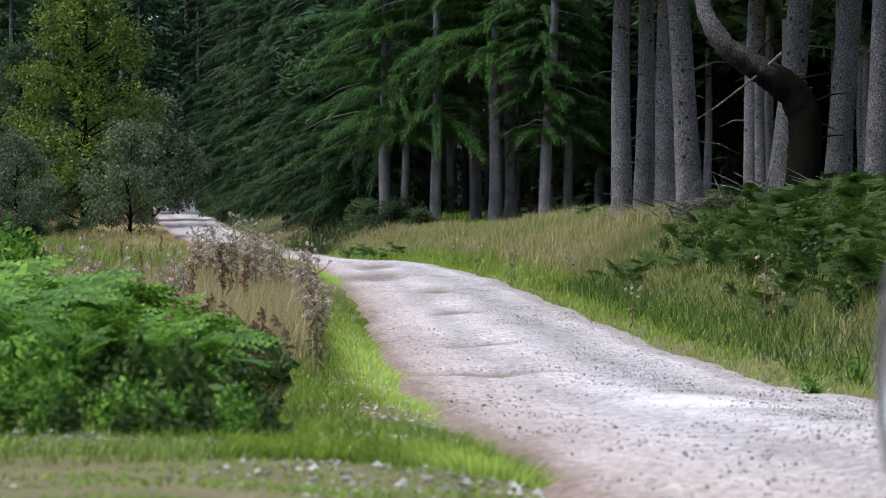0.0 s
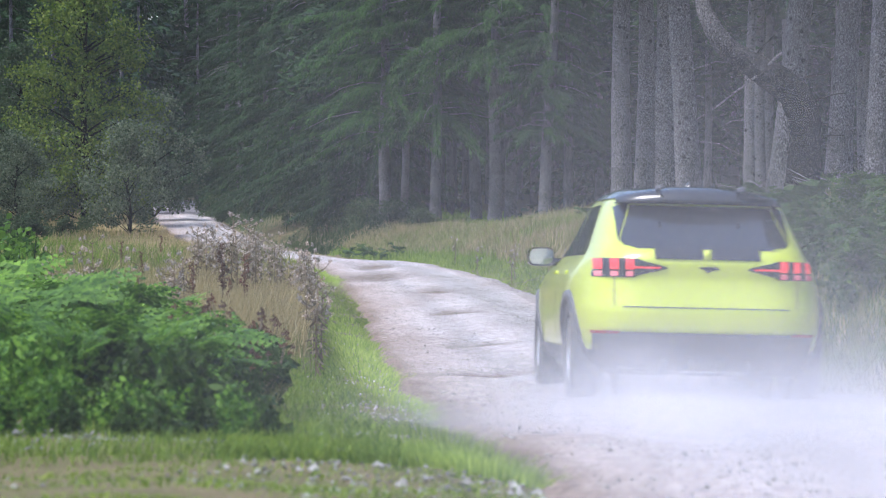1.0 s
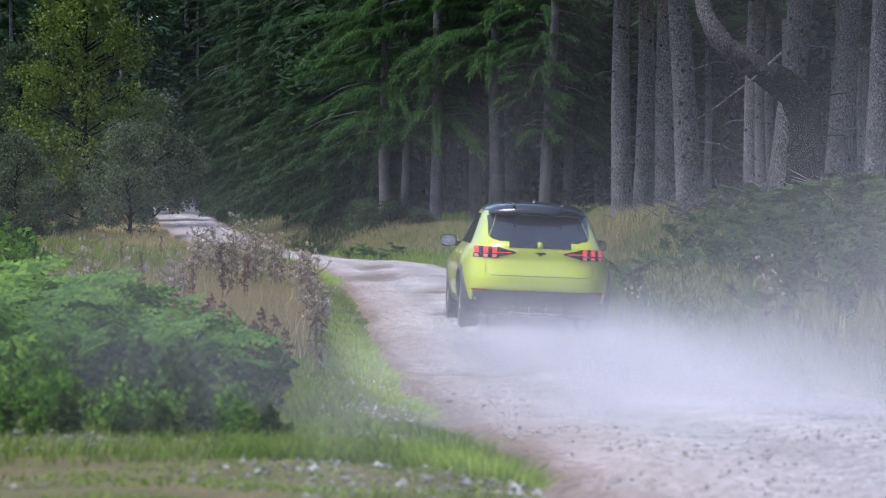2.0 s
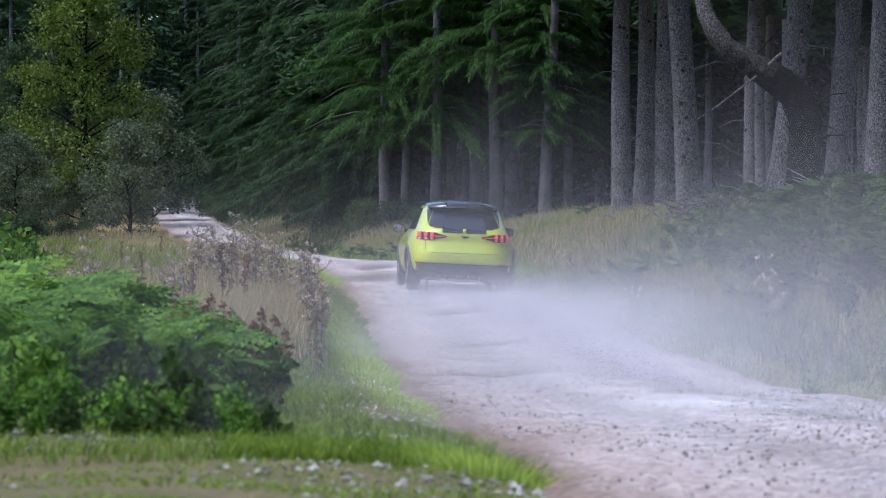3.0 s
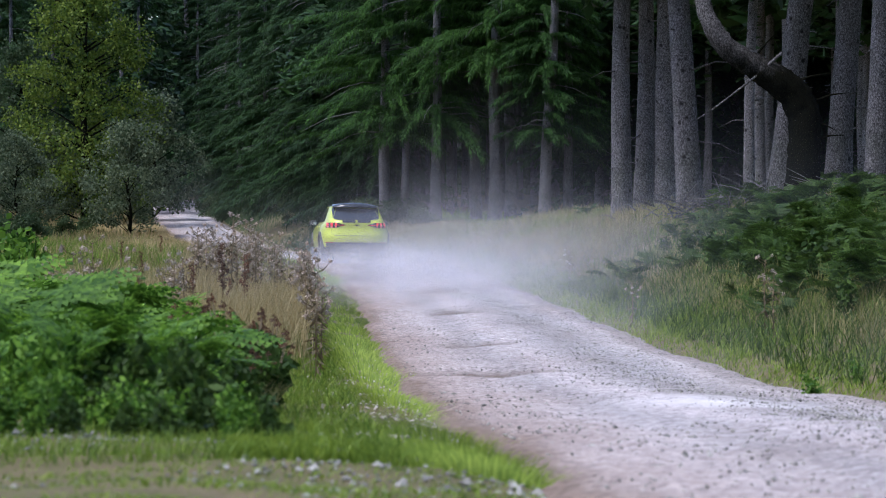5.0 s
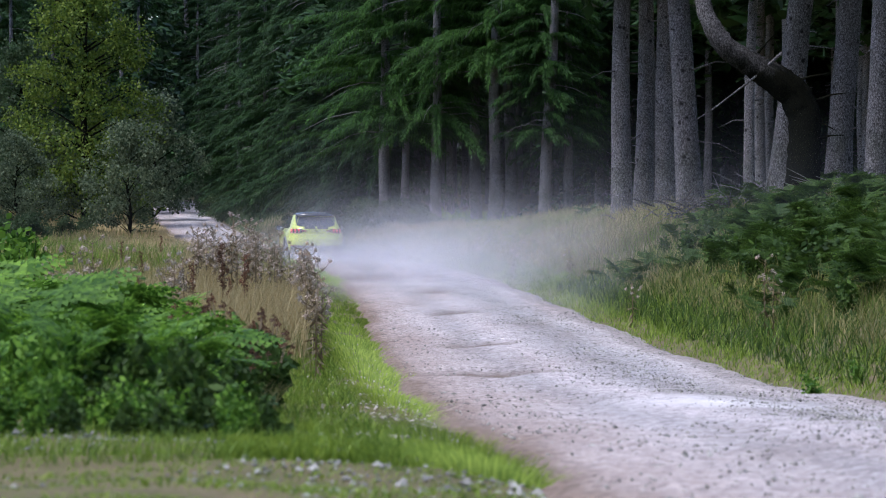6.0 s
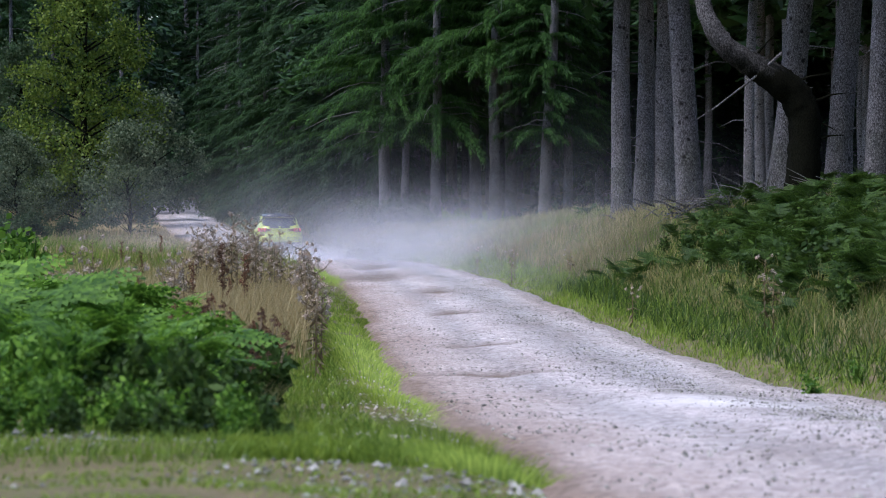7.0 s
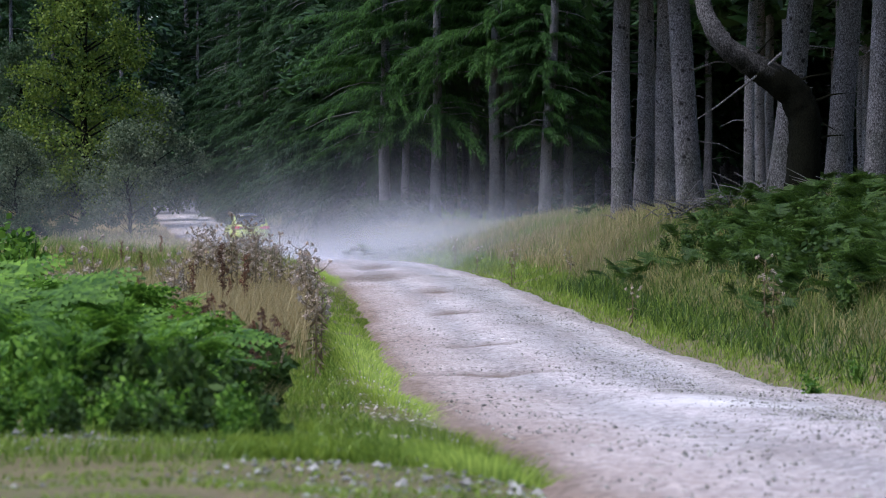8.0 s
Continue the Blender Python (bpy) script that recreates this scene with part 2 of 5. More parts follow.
class Shape:
    """Collects faces of one mesh."""
    def __init__(self):
        self.v, self.f, self.uv = [], [], None

    def add(self, verts, faces):
        k = len(self.v)
        self.v.extend(verts)
        self.f.extend([tuple(i + k for i in q) for q in faces])

    def tube(self, pts, radii, sides=6, cap=True):
        k = len(self.v)
        n = len(pts)
        for i, (p, r) in enumerate(zip(pts, radii)):
            d = Vector(pts[min(i + 1, n - 1)]) - Vector(pts[max(i - 1, 0)])
            d.normalize()
            a = d.cross(Vector((0.31, 0.95, 0.02))).normalized()
            b = d.cross(a)
            for s in range(sides):
                w = 2 * math.pi * s / sides
                self.v.append(tuple(Vector(p) + (a * math.cos(w) + b * math.sin(w)) * r))
        for i in range(n - 1):
            for s in range(sides):
                t = (s + 1) % sides
                self.f.append((k + i * sides + s, k + i * sides + t, k + (i + 1) * sides + t, k + (i + 1) * sides + s))
        if cap:
            self.f.append(tuple(k + (n - 1) * sides + s for s in range(sides)))
            self.f.append(tuple(k + s for s in reversed(range(sides))))

    def grid(self, points, wrap=False):
        """points: rows of equal length."""
        k, w = len(self.v), len(points[0])
        for row in points:
            self.v.extend([tuple(p) for p in row])
        for i in range(len(points) - 1):
            for j in range(w if wrap else w - 1):
                j2 = (j + 1) % w
                self.f.append((k + i * w + j, k + i * w + j2, k + (i + 1) * w + j2, k + (i + 1) * w + j))

    def box(self, c, s, taper=1.0):
        x, y, z = c
        a, b, h = s[0] / 2, s[1] / 2, s[2] / 2
        v = [(x + sx * a * (taper if sz > 0 else 1), y + sy * b * (taper if sz > 0 else 1), z + sz * h)
             for sz in (-1, 1) for sy in (-1, 1) for sx in (-1, 1)]
        self.add(v, [(0, 2, 3, 1), (4, 5, 7, 6), (0, 1, 5, 4), (2, 6, 7, 3), (0, 4, 6, 2), (1, 3, 7, 5)])

    def mesh(self, name, mat, smooth=True):
        me = bpy.data.meshes.new(name)
        me.from_pydata(self.v, [], self.f)
        me.materials.append(mat)
        if smooth:
            me.polygons.foreach_set("use_smooth", [True] * len(me.polygons))
        me.update()
        return me


def part(name, shape, mat, parent, label="", smooth=True):
    me = shape if isinstance(shape, bpy.types.Mesh) else shape.mesh(name, mat, smooth)
    ob = new(name, me)
    ob.parent = parent
    if label:
        ob["label"] = label
    return ob


def thing(name, label, category, m=None, group="", kind=""):
    ob = tagged(new(name), label, category, group, kind)
    if m is not None:
        ob.matrix_basis = m
    return ob


def strip_mesh(name, verts, faces_per, mat):
    """verts: (n, k, 3) array of islands that share the faces faces_per."""
    n, k, _ = verts.shape
    me = bpy.data.meshes.new(name)
    f = np.asarray(faces_per)
    allf = (f[None] + (np.arange(n) * k)[:, None, None]).reshape(-1, f.shape[1])
    me.vertices.add(n * k)
    me.vertices.foreach_set("co", verts.reshape(-1).astype(np.float32))
    me.loops.add(allf.size)
    me.loops.foreach_set("vertex_index", allf.reshape(-1).astype(np.int32))
    me.polygons.add(len(allf))
    me.polygons.foreach_set("loop_start", np.arange(len(allf), dtype=np.int32) * f.shape[1])
    me.polygons.foreach_set("use_smooth", [True] * len(allf))
    me.materials.append(mat)
    me.update(calc_edges=True)
    me.validate()
    return me


# ---- the lie of the land: along the track (Y), across it (X) ----
ROAD_Y = [0, 10.5, 13, 23.5, 27.5, 36.5, 50, 65, 81, 96, 112, 127, 143, 160, 182, 204, 230, 250, 275, 320]
ROAD_L = [0.9, 0.52, 0.38, -0.08, -0.3, -0.73, -1.27, -2.14, -3.46, -5.15, -6.9, -8.8, -11.4, -14.3, -16.9, -19.4, -23.0, -27.0, -37, -60]
ROAD_R = [4.9, 4.1, 3.85, 3.2, 2.75, 2.3, 1.7, 0.94, -0.64, -2.1, -3.7, -5.5, -7.9, -10.9, -13.2, -14.7, -16.9, -20.4, -30, -53]
RISE_Y = [0, 8, 12, 15, 20, 26, 34, 50, 78, 88, 96, 112, 127, 140, 150, 160, 180, 204, 230, 250, 275, 400]
RISE_Z = [0.75, 0.68, 0.6, 0.47, 0.235, 0.05, -0.02, -0.02, 0.0, -0.12, -0.36, -0.5, -0.6, -0.62, -0.3, 0.15, 0.5, 0.72, 1.25, 1.5, 1.6, 2.0]


def soft_interp(y, ys, vs):
    y = np.asarray(y, float)
    w = np.clip(0.02 * y, 0.4, 4.0)
    return sum(np.interp(y + k * w, ys, vs) for k in (-2, -1, 0, 1, 2)) / 5


def road_edges(y):
    return soft_interp(y, ROAD_Y, ROAD_L), soft_interp(y, ROAD_Y, ROAD_R)


def wave(x, y, s, k):
    return np.sin(x * s + k + 1.7 * np.sin(y * s * 0.73 + k * 2.1)) * np.cos(y * s * 0.91 - k * 1.3)


def ground_z(x, y):
    x, y = np.asarray(x, float), np.asarray(y, float)
    l, r = road_edges(y)
    z = soft_interp(y, RISE_Y, RISE_Z)
    u = np.clip(x - r, 0, None)
    far = np.interp(y, [0, 30, 56, 80, 112, 135, 160, 250], [0.55, 0.9, 1.0, 0.78, 0.58, 0.78, 0.72, 0.4])
    z = z + far * np.interp(u, [0, 0.5, 1.2, 3, 5, 10, 40, 300], [0, 0.06, 0.3, 1.12, 1.52, 1.8, 3, 6])
    v = np.clip(l - x, 0, None)
    z = z + np.interp(v, [0, 0.6, 2, 6, 20, 60, 300], [0, 0.03, 0.10, 0.15, 0.3, 1.5, 5]) * np.interp(y, [0, 20, 60, 90, 140], [0.3, 1, 1, 0.6, 1.0])
    off = np.clip(np.minimum(np.where(x > (l + r) / 2, u, v), 1.5) / 1.5, 0, 1)
    z = z + off * (0.06 * wave(x, y, 1.3, 1) + 0.035 * wave(x, y, 3.1, 2))
    out = np.maximum(l - x, x - r)
    return z - 0.075 * np.clip(1 - out / 0.4, 0, 1)


def on_ground(x, y):
    return float(ground_z(x, y))


def build_ground():
    ys = np.concatenate([np.arange(-90, -12, 3.0), np.arange(-12, 90, 0.4), np.arange(90, 180, 0.9), np.arange(180, 330, 3.0), np.geomspace(330, 3000, 18), ])
    xs = np.concatenate([-np.geomspace(1500, 30, 18), np.arange(-29, -12, 0.8), np.arange(-12, 9, 0.2), np.arange(9, 30, 0.9), np.geomspace(30.5, 1500, 18)])
    X, Y = np.meshgrid(xs, ys)
    Z = ground_z(np.clip(X, -200, 200), np.clip(Y, 0, 400))
    s = Shape()
    s.grid(np.stack([X, Y, Z], -1).tolist())
    ob = new("ground", s.mesh("ground", SOIL))
    tagged(ob, "mossy earth of a forest clearing under grass and bracken", "ground", kind="structure")




def build_road():
    ys = np.concatenate([np.arange(-10, 48, 0.12), np.arange(48, 100, 0.25), np.arange(100, 322, 1.0)])
    l, r = road_edges(ys)
    u = np.linspace(-0.09, 1.09, 44)
    l2 = l + 0.05 * np.sin(ys * 0.9) + 0.02 * np.sin(ys * 3.3 + 1)
    r2 = r + 0.05 * np.sin(ys * 0.8 + 2) + 0.02 * np.sin(ys * 3.9)
    X = l2[:, None] + (r2 - l2)[:, None] * u[None]
    Y = np.repeat(ys[:, None], 44, 1)
    Z = soft_interp(ys, RISE_Y, RISE_Z)[:, None] + 0.05 * np.clip(1 - (2 * u - 1) ** 2, 0, 1)[None]
    Z = Z - 0.03 * (np.exp(-((u - 0.27) / 0.09) ** 2) + np.exp(-((u - 0.75) / 0.09) ** 2))[None]
    Z = Z + 0.008 * wave(X, Y, 2.3, 3) + 0.006 * wave(X, Y, 7.0, 4)
    for px, py, a, b in POTHOLES:
        Z = Z - 0.06 * np.exp(-(((X - px) / a) ** 2 + ((Y - py) / b) ** 2) ** 2)
    Z = Z - (1.5 * np.maximum(0, np.maximum(-u, u - 1)))[None]
    s = Shape()
    s.grid(np.stack([X, Y, Z], -1).tolist())
    me = s.mesh("road", ROAD)
    lane = me.uv_layers.new(name="UVMap")
    across = np.stack([np.repeat(u[None], len(ys), 0), np.repeat(ys[:, None], 44, 1)], -1).reshape(-1, 2)
    vi = np.zeros(len(me.loops), dtype=np.int32)
    me.loops.foreach_get("vertex_index", vi)
    lane.data.foreach_set("uv", across[vi].reshape(-1).astype(np.float32))
    ob = new("road", me)
    tagged(ob, "pale crushed-stone forest track with shallow potholes", "road", kind="structure")


def road_z(x, y):
    l, r = road_edges(y)
    u = (x - l) / (r - l)
    return float(soft_interp(y, RISE_Y, RISE_Z) + 0.05 * (1 - (2 * u - 1) ** 2) - 0.05)


build_ground()
build_road()

# ---- trees ----
QUAD = [(0, 1, 2, 3)]


def trunk_shape(height, radius, lean=(0, 0), seed=0, stubs=18, rings=26, sides=16):
    r = np.random.default_rng(seed)
    s = Shape()
    rows = []
    ph = r.uniform(0, 6.28, 4)
    for i in range(rings):
        t = (i / (rings - 1)) ** 1.5
        z = t * height - 0.3
        rad = radius * (1 - 0.72 * t) * (1 + 0.42 * math.exp(-(z + 0.3) / 0.45))
        cx = lean[0] * (z / 5.0) + 0.03 * math.sin(z * 0.9 + ph[0])
        cy = lean[1] * (z / 5.0) + 0.03 * math.sin(z * 0.7 + ph[1])
        row = []
        for k in range(sides):
            a = 2 * math.pi * k / sides
            q = rad * (1 + 0.05 * math.sin(3 * a + ph[2] + z * 0.4) + 0.035 * math.sin(5 * a + ph[3] - z) + r.uniform(-0.03, 0.03)
                       + 0.12 * math.exp(-(z + 0.3) / 0.35) * math.sin(5 * a + ph[2]))
            row.append((cx + q * math.cos(a), cy + q * math.sin(a), z))
        rows.append(row)
    s.grid(rows, wrap=True)
    for _ in range(stubs):
        z = r.uniform(1.0, 9.0)
        a = r.uniform(0, 6.28)
        n = r.uniform(0.05, 0.22) if r.random() < 0.85 else r.uniform(0.4, 1.2)
        b = Vector((lean[0] * z / 5, lean[1] * z / 5, z))
        d = Vector((math.cos(a), math.sin(a), r.uniform(-0.5, 0.3)))
        base = b + d * radius * 0.55
        m = base + d * (radius * 0.4 + n * 0.5) + Vector((0, 0, r.uniform(-0.05, 0.05)))
        e = base + d * (radius * 0.4 + n) + Vector((0, 0, -0.15 * n))
        s.tube([base, m, e], [0.02, 0.011, 0.004], 4)
    return s


def needle_crown(z0, z1, reach, branches, twigs, seed, mat, name="crown", low_power=0.7, width=0.085, size=1.0):
    """A spruce crown: drooping boughs, each set with flat needle sprays and hanging twigs."""
    r = np.random.default_rng(seed)
    n = branches
    t = r.random(n) ** 1.15
    zb = z0 + (z1 - z0) * t
    az = r.uniform(0, 2 * np.pi, n)
    L = reach * np.clip(1 - t, 0.03, 1) ** low_power * r.uniform(0.55, 1.1, n)
    droop = r.uniform(0.25, 0.6, n)
    q = []
    for side in (-1, 1, 0):
        k = twigs
        s = (np.arange(k)[None] + r.random((n, k))) / k * 0.88 + 0.12
        rad = s * L[:, None]
        z = zb[:, None] + L[:, None] * (0.22 * s - droop[:, None] * s ** 2) + r.normal(0, 0.04, (n, k))
        out = np.stack([np.cos(az), np.sin(az), np.zeros(n)], -1)[:, None]
        tan = np.stack([-np.sin(az), np.cos(az), np.zeros(n)], -1)[:, None]
        p = out * rad[..., None] + np.array([0, 0, 1.0]) * z[..., None]
        ln = (0.24 + 0.3 * (1 - s)) * np.clip(L[:, None] / 2.0, 0.45, 1.3) * r.uniform(0.7, 1.3, (n, k)) * size
        if side:
            d = out * (0.75 + 0.2 * r.random((n, k, 1))) + tan * side * r.uniform(0.4, 0.9, (n, k, 1)) + np.array([0, 0, 1.0]) * r.uniform(-0.5, 0.05, (n, k, 1))
            w = np.cross(d, np.array([0, 0, 1.0])) + r.normal(0, 0.3, (n, k, 3))
        else:
            d = out * 0.3 + np.array([0, 0, -1.0]) * r.uniform(0.4, 1.0, (n, k, 1)) + r.normal(0, 0.2, (n, k, 3))
            w = tan + r.normal(0, 0.4, (n, k, 3))
        d /= np.linalg.norm(d, axis=-1, keepdims=True)
        w /= np.linalg.norm(w, axis=-1, keepdims=True)
        wd = width * r.uniform(0.5, 1.2, (n, k, 1))
        tip = p + d * ln[..., None] + np.array([0, 0, -0.06])
        mid = p + d * ln[..., None] * 0.45
        q.append(np.stack([p, mid + w * wd, tip, mid - w * wd], 2).reshape(-1, 4, 3))
    return strip_mesh(name, np.concatenate(q), QUAD, mat)


def bough_shape(z0, z1, reach, count, seed):
    r = np.random.default_rng(seed)
    s = Shape()
    for _ in range(count):
        t = r.random()
        z, a, L = z0 + (z1 - z0) * t, r.uniform(0, 6.28), reach * (1 - t) ** 0.7 * r.uniform(0.5, 0.95)
        c, d = math.cos(a), math.sin(a)
        s.tube([(c * u * L, d * u * L, z + L * (0.22 * u - 0.42 * u * u)) for u in (0, 0.35, 0.7, 1)], [0.035, 0.025, 0.015, 0.005], 4)
    return s


def spruce_kind(label, height, radius, z0, reach, branches, twigs, seed, mat=NEEDLE, lean=(0, 0), stubs=18, power=0.7, width=0.085, rough=False, size=1.0):
    t = thing("spruce_tree", label, "tree")
    part("trunk", trunk_shape(height, radius, lean, seed, 4 if rough else stubs, 14 if rough else 26, 9 if rough else 16), BARK, t)
    part("crown", needle_crown(z0, height + 0.5, reach, branches, twigs, seed, mat, low_power=power, width=width, size=size), mat, t, "dark green drooping needles")
    part("bough", bough_shape(z0, height, reach, 8 if rough else 24, seed), BARK, t, "thin grey boughs")["kind"] = "stuff"
    return t


def at_px(x, d):
    """Across-track place of something d metres away that shows x along the picture."""
    return (x - 784) * d / 5600


def place(ob, x, y, rz=0, sc=1.0, first=False, sink=0.0):
    m = pose(x, y, on_ground(x, y) - sink, 0, 0, rz)
    if first:
        ob.matrix_basis = m @ Matrix.Diagonal((sc, sc, sc, 1))
        return ob
    c = copy_thing(ob, m)
    c.scale = (sc, sc, sc)
    return c


def build_spruces():
    # edge trees whose bare trunks stand in the light: place, distance, thickness, lean
    edge = [(1097, 70, 0.235, 0.05), (1141, 71, 0.215, 0.02), (1178, 70, 0.25, 0.0), (1226, 60, 0.25, -0.38),
            (1324, 80, 0.15, 0.1), (1374, 58, 0.27, 0.62), (1482, 58, 0.25, 0.3), (1556, 54, 0.23, 0.05),
            (716, 138, 0.18, 0.05), (796, 141, 0.18, 0.0), (841, 130, 0.24, 0.0), (905, 128, 0.255, -0.1)]
    for i, (px, d, rad, lean) in enumerate(edge):
        near = d < 81
        # near crowns start above the view, with widened needles added to shade the wood
        t = spruce_kind("tall spruce with bare grey scaly trunk and dead twig stubs" if near else "tall spruce with grey trunk and low drooping boughs",
                        17, rad, 5.9 if near else (3.8 if px < 800 else 6.4), 3.4 if near else 3.6, 200 if near else 150, 14 if near else 80, 20 + i, lean=(lean, 0.0), stubs=40 if near else 12, width=0.2 if near else 0.024, size=1.0 if near else 0.75)
        t["group"] = "forest edge trees"
        place(t, at_px(px, d), d, first=True)
    # forest interior behind the edge; crowns, mostly above view, thickened to darken it
    kinds = [spruce_kind("tall dark spruce inside the forest with bare lower trunk", 17, 0.15 + 0.025 * k, 7.4 + 0.5 * k, 4.8, 230, 10, 60 + k, width=0.5, rough=True) for k in range(3)]
    r = np.random.default_rng(7)
    spots = []
    for _ in range(4000):
        y = r.uniform(66, 175)
        px = r.uniform(1020, 1640) if y < 132 else r.uniform(640, 1640)
        x = at_px(px, y)
        if x - float(road_edges(y)[1]) < (19 if y < 100 else 14 if y < 132 else 15):
            continue
        if all((x - a) ** 2 + (y - b) ** 2 > 9 for a, b in spots):
            spots.append((x, y))
        if len(spots) >= 60:
            break
    for i, (x, y) in enumerate(spots):
        place(kinds[i % 3], x, y, r.uniform(0, 360), r.uniform(0.85, 1.15), first=i < 3)
    # added unseen: right-hand trees beside and behind the view close and shade the wood
    for x, y in ((8.6, 40), (9.5, 33), (12, 45), (13, 36), (16, 28), (11, 24), (18, 40), (14, 18), (20, 52), (23, 34)):
        place(kinds[int(x) % 3], x, y, r.uniform(0, 360), 1.0)
    # spruces with boughs down to the ground, in the bend of the track
    fine = [spruce_kind("dark green spruce with boughs hanging to the ground", 17, 0.2, 0.5 + 0.5 * k, 4.3 + 0.3 * k, 190, 95, 80 + k, power=0.55, width=0.023, size=0.75) for k in range(2)]
    full = [spruce_kind("dark green spruce in the deep wood with low boughs", 17, 0.2, 0.4 + 0.4 * k, 4.0 + 0.3 * k, 110, 10, 84 + k, power=0.55, width=0.22, rough=True) for k in range(3)]
    front = [(470, 168), (560, 152), (640, 142), (425, 190), (515, 162), (600, 150), (680, 140), (402, 214), (450, 205), (385, 245), (95, 190), (20, 186), (350, 240)]
    for i, (px, d) in enumerate(front):
        place(fine[i % 2], at_px(px, d), d, r.uniform(0, 360), r.uniform(0.9, 1.15), first=i < 2)
    spots = [(330, 262), (365, 270), (300, 290), (260, 280), (530, 176), (610, 168), (490, 195), (570, 185), (640, 172), (220, 262), (180, 255), (120, 262), (60, 250), (10, 245), (-60, 250), (-20, 215), (40, 225),
             (350, 310), (310, 330), (250, 320), (400, 300), (450, 265), (520, 240), (590, 230), (660, 220), (150, 310), (60, 310), (-50, 300), (95, 215), (140, 225), (190, 222), (30, 270), (90, 285), (-90, 225), (230, 240), (0, 195), (70, 200), (345, 285), (380, 290), (285, 300), (320, 300), (246, 196), (215, 205), (915, 180), (945, 186), (930, 192)]
    spots += [(px, 172 + (i * 37) % 60) for i, px in enumerate(range(720, 1680, 48))] + [(px, 134 + (i * 23) % 34) for i, px in enumerate(range(1060, 1690, 16))]
    for i, (px, d) in enumerate(spots):
        place(full[i % 3], at_px(px, d), d, r.uniform(0, 360), r.uniform(0.9, 1.2) * (1.0 if d < 215 else 1.55), first=i < 3)
    # unseen woods round the clearing, beside and behind camera, added to block low sky
    ring = [(-14 - 9 * k, -16 - (k * 7) % 11) for k in range(4)] + [(-5 + 7 * k, -22 - (k * 5) % 9) for k in range(5)] + [(26 + 5 * (k % 2) + 0.3 * k, -8 + 7 * k) for k in range(30)] + [(38 + 5 * (k % 2) + 0.3 * k, -8 + 10 * k) for k in range(22)]
    ring += [(-27 - (k * 5) % 9, -6 + 8 * k) for k in range(19)] + [(-38 - (k * 5) % 7, -2 + 11 * k) for k in range(14)] + [(-33 - 6 * k, 150 + 14 * k) for k in range(5)]
    for i, (x, y) in enumerate(ring):
        place(full[i % 3], x, y, r.uniform(0, 360), r.uniform(1.05, 1.35))
    # fresh green boughs reaching over the verge
    for px, d, rad, lean, z0, reach, seed in ((681, 128, 0.25, 0.0, 3.5, 5.0, 91), (771, 126, 0.23, 0.05, 4.0, 4.8, 92), (875, 125, 0.26, 0.02, 6.2, 4.6, 93), (962, 122, 0.25, 0.25, 3.4, 2.9, 94), (1006, 126, 0.2, 0.0, 2.6, 2.6, 95)):
        t = spruce_kind("spruce with long fresh green boughs over the verge", 17, rad, z0, reach, 170, 100, seed, mat=NEEDLE_FRESH, lean=(lean, 0.0), power=0.5, width=0.02, size=0.72)
        t["group"] = "forest edge trees"
        place(t, at_px(px, d), d, first=True)
    r2 = np.random.default_rng(70)
    for _ in range(26):
        y = r2.uniform(144, 166)
        place(kinds[_ % 3], at_px(r2.uniform(650, 1060), y), y, r2.uniform(0, 360), 0.9)


def leaf_cloud(name, centres, radii, per, size, seed, mat, flat=0.8):
    r = np.random.default_rng(seed)
    c = np.repeat(np.asarray(centres, float), per, 0)
    rad = np.repeat(np.asarray(radii, float), per)
    d = r.normal(0, 1, (len(c), 3))
    d /= np.linalg.norm(d, axis=1, keepdims=True)
    p = c + d * (rad * r.random(len(c)) ** 0.45)[:, None] * np.array([1, 1, flat])
    a = r.normal(0, 1, (len(c), 3)) + d * 0.4 + np.array([0, 0, -0.5])
    a /= np.linalg.norm(a, axis=1, keepdims=True)
    b = np.cross(a, r.normal(0, 1, (len(c), 3)))
    b /= np.linalg.norm(b, axis=1, keepdims=True)
    s = (size * r.uniform(0.6, 1.3, len(c)))[:, None]
    q = np.stack([p, p + a * s * 0.5 + b * s * 0.32, p + a * s, p + a * s * 0.5 - b * s * 0.32], 1)
    return strip_mesh(name, q, QUAD, mat)


def broadleaf(name, label, height, spread, trunk_r, clumps, per, leaf, seed, mat, low=0.12):
    r = np.random.default_rng(seed)
    t = thing(name, label, "shrub" if height < 5 else "tree")
    s = Shape()
    s.tube([(0, 0, -0.3), (0.1, 0, height * 0.2), (-0.1, 0.1, height * 0.45), (0.15, 0, height * 0.8)], [trunk_r * 1.3, trunk_r, trunk_r * 0.7, trunk_r * 0.2], 9)
    cs, rs = [], []
    for i in range(clumps):
        u = (i + r.random()) / clumps
        z = height * (low + (1 - low) * u)
        w = spread * (0.55 + 0.5 * math.sin(math.pi * min(1, 0.15 + u * 0.85))) * (1 - 0.55 * u * u)
        a, q = r.uniform(0, 6.28), r.random() ** 0.6
        c = Vector((w * q * math.cos(a), w * q * math.sin(a), z))
        cs.append(tuple(c))
        rs.append(spread * r.uniform(0.16, 0.34))
        if i % 2 == 0:
            k = Vector((0, 0, max(0.1, z - 0.35 * c.xy.length - 0.3)))
            s.tube([k, (k + c) / 2 + Vector((0, 0, 0.12)), c], [trunk_r * 0.32, trunk_r * 0.2, 0.015], 5)
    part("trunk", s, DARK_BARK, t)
    part("crown", leaf_cloud("crown", cs, rs, per, leaf, seed, mat), mat, t)
    return t


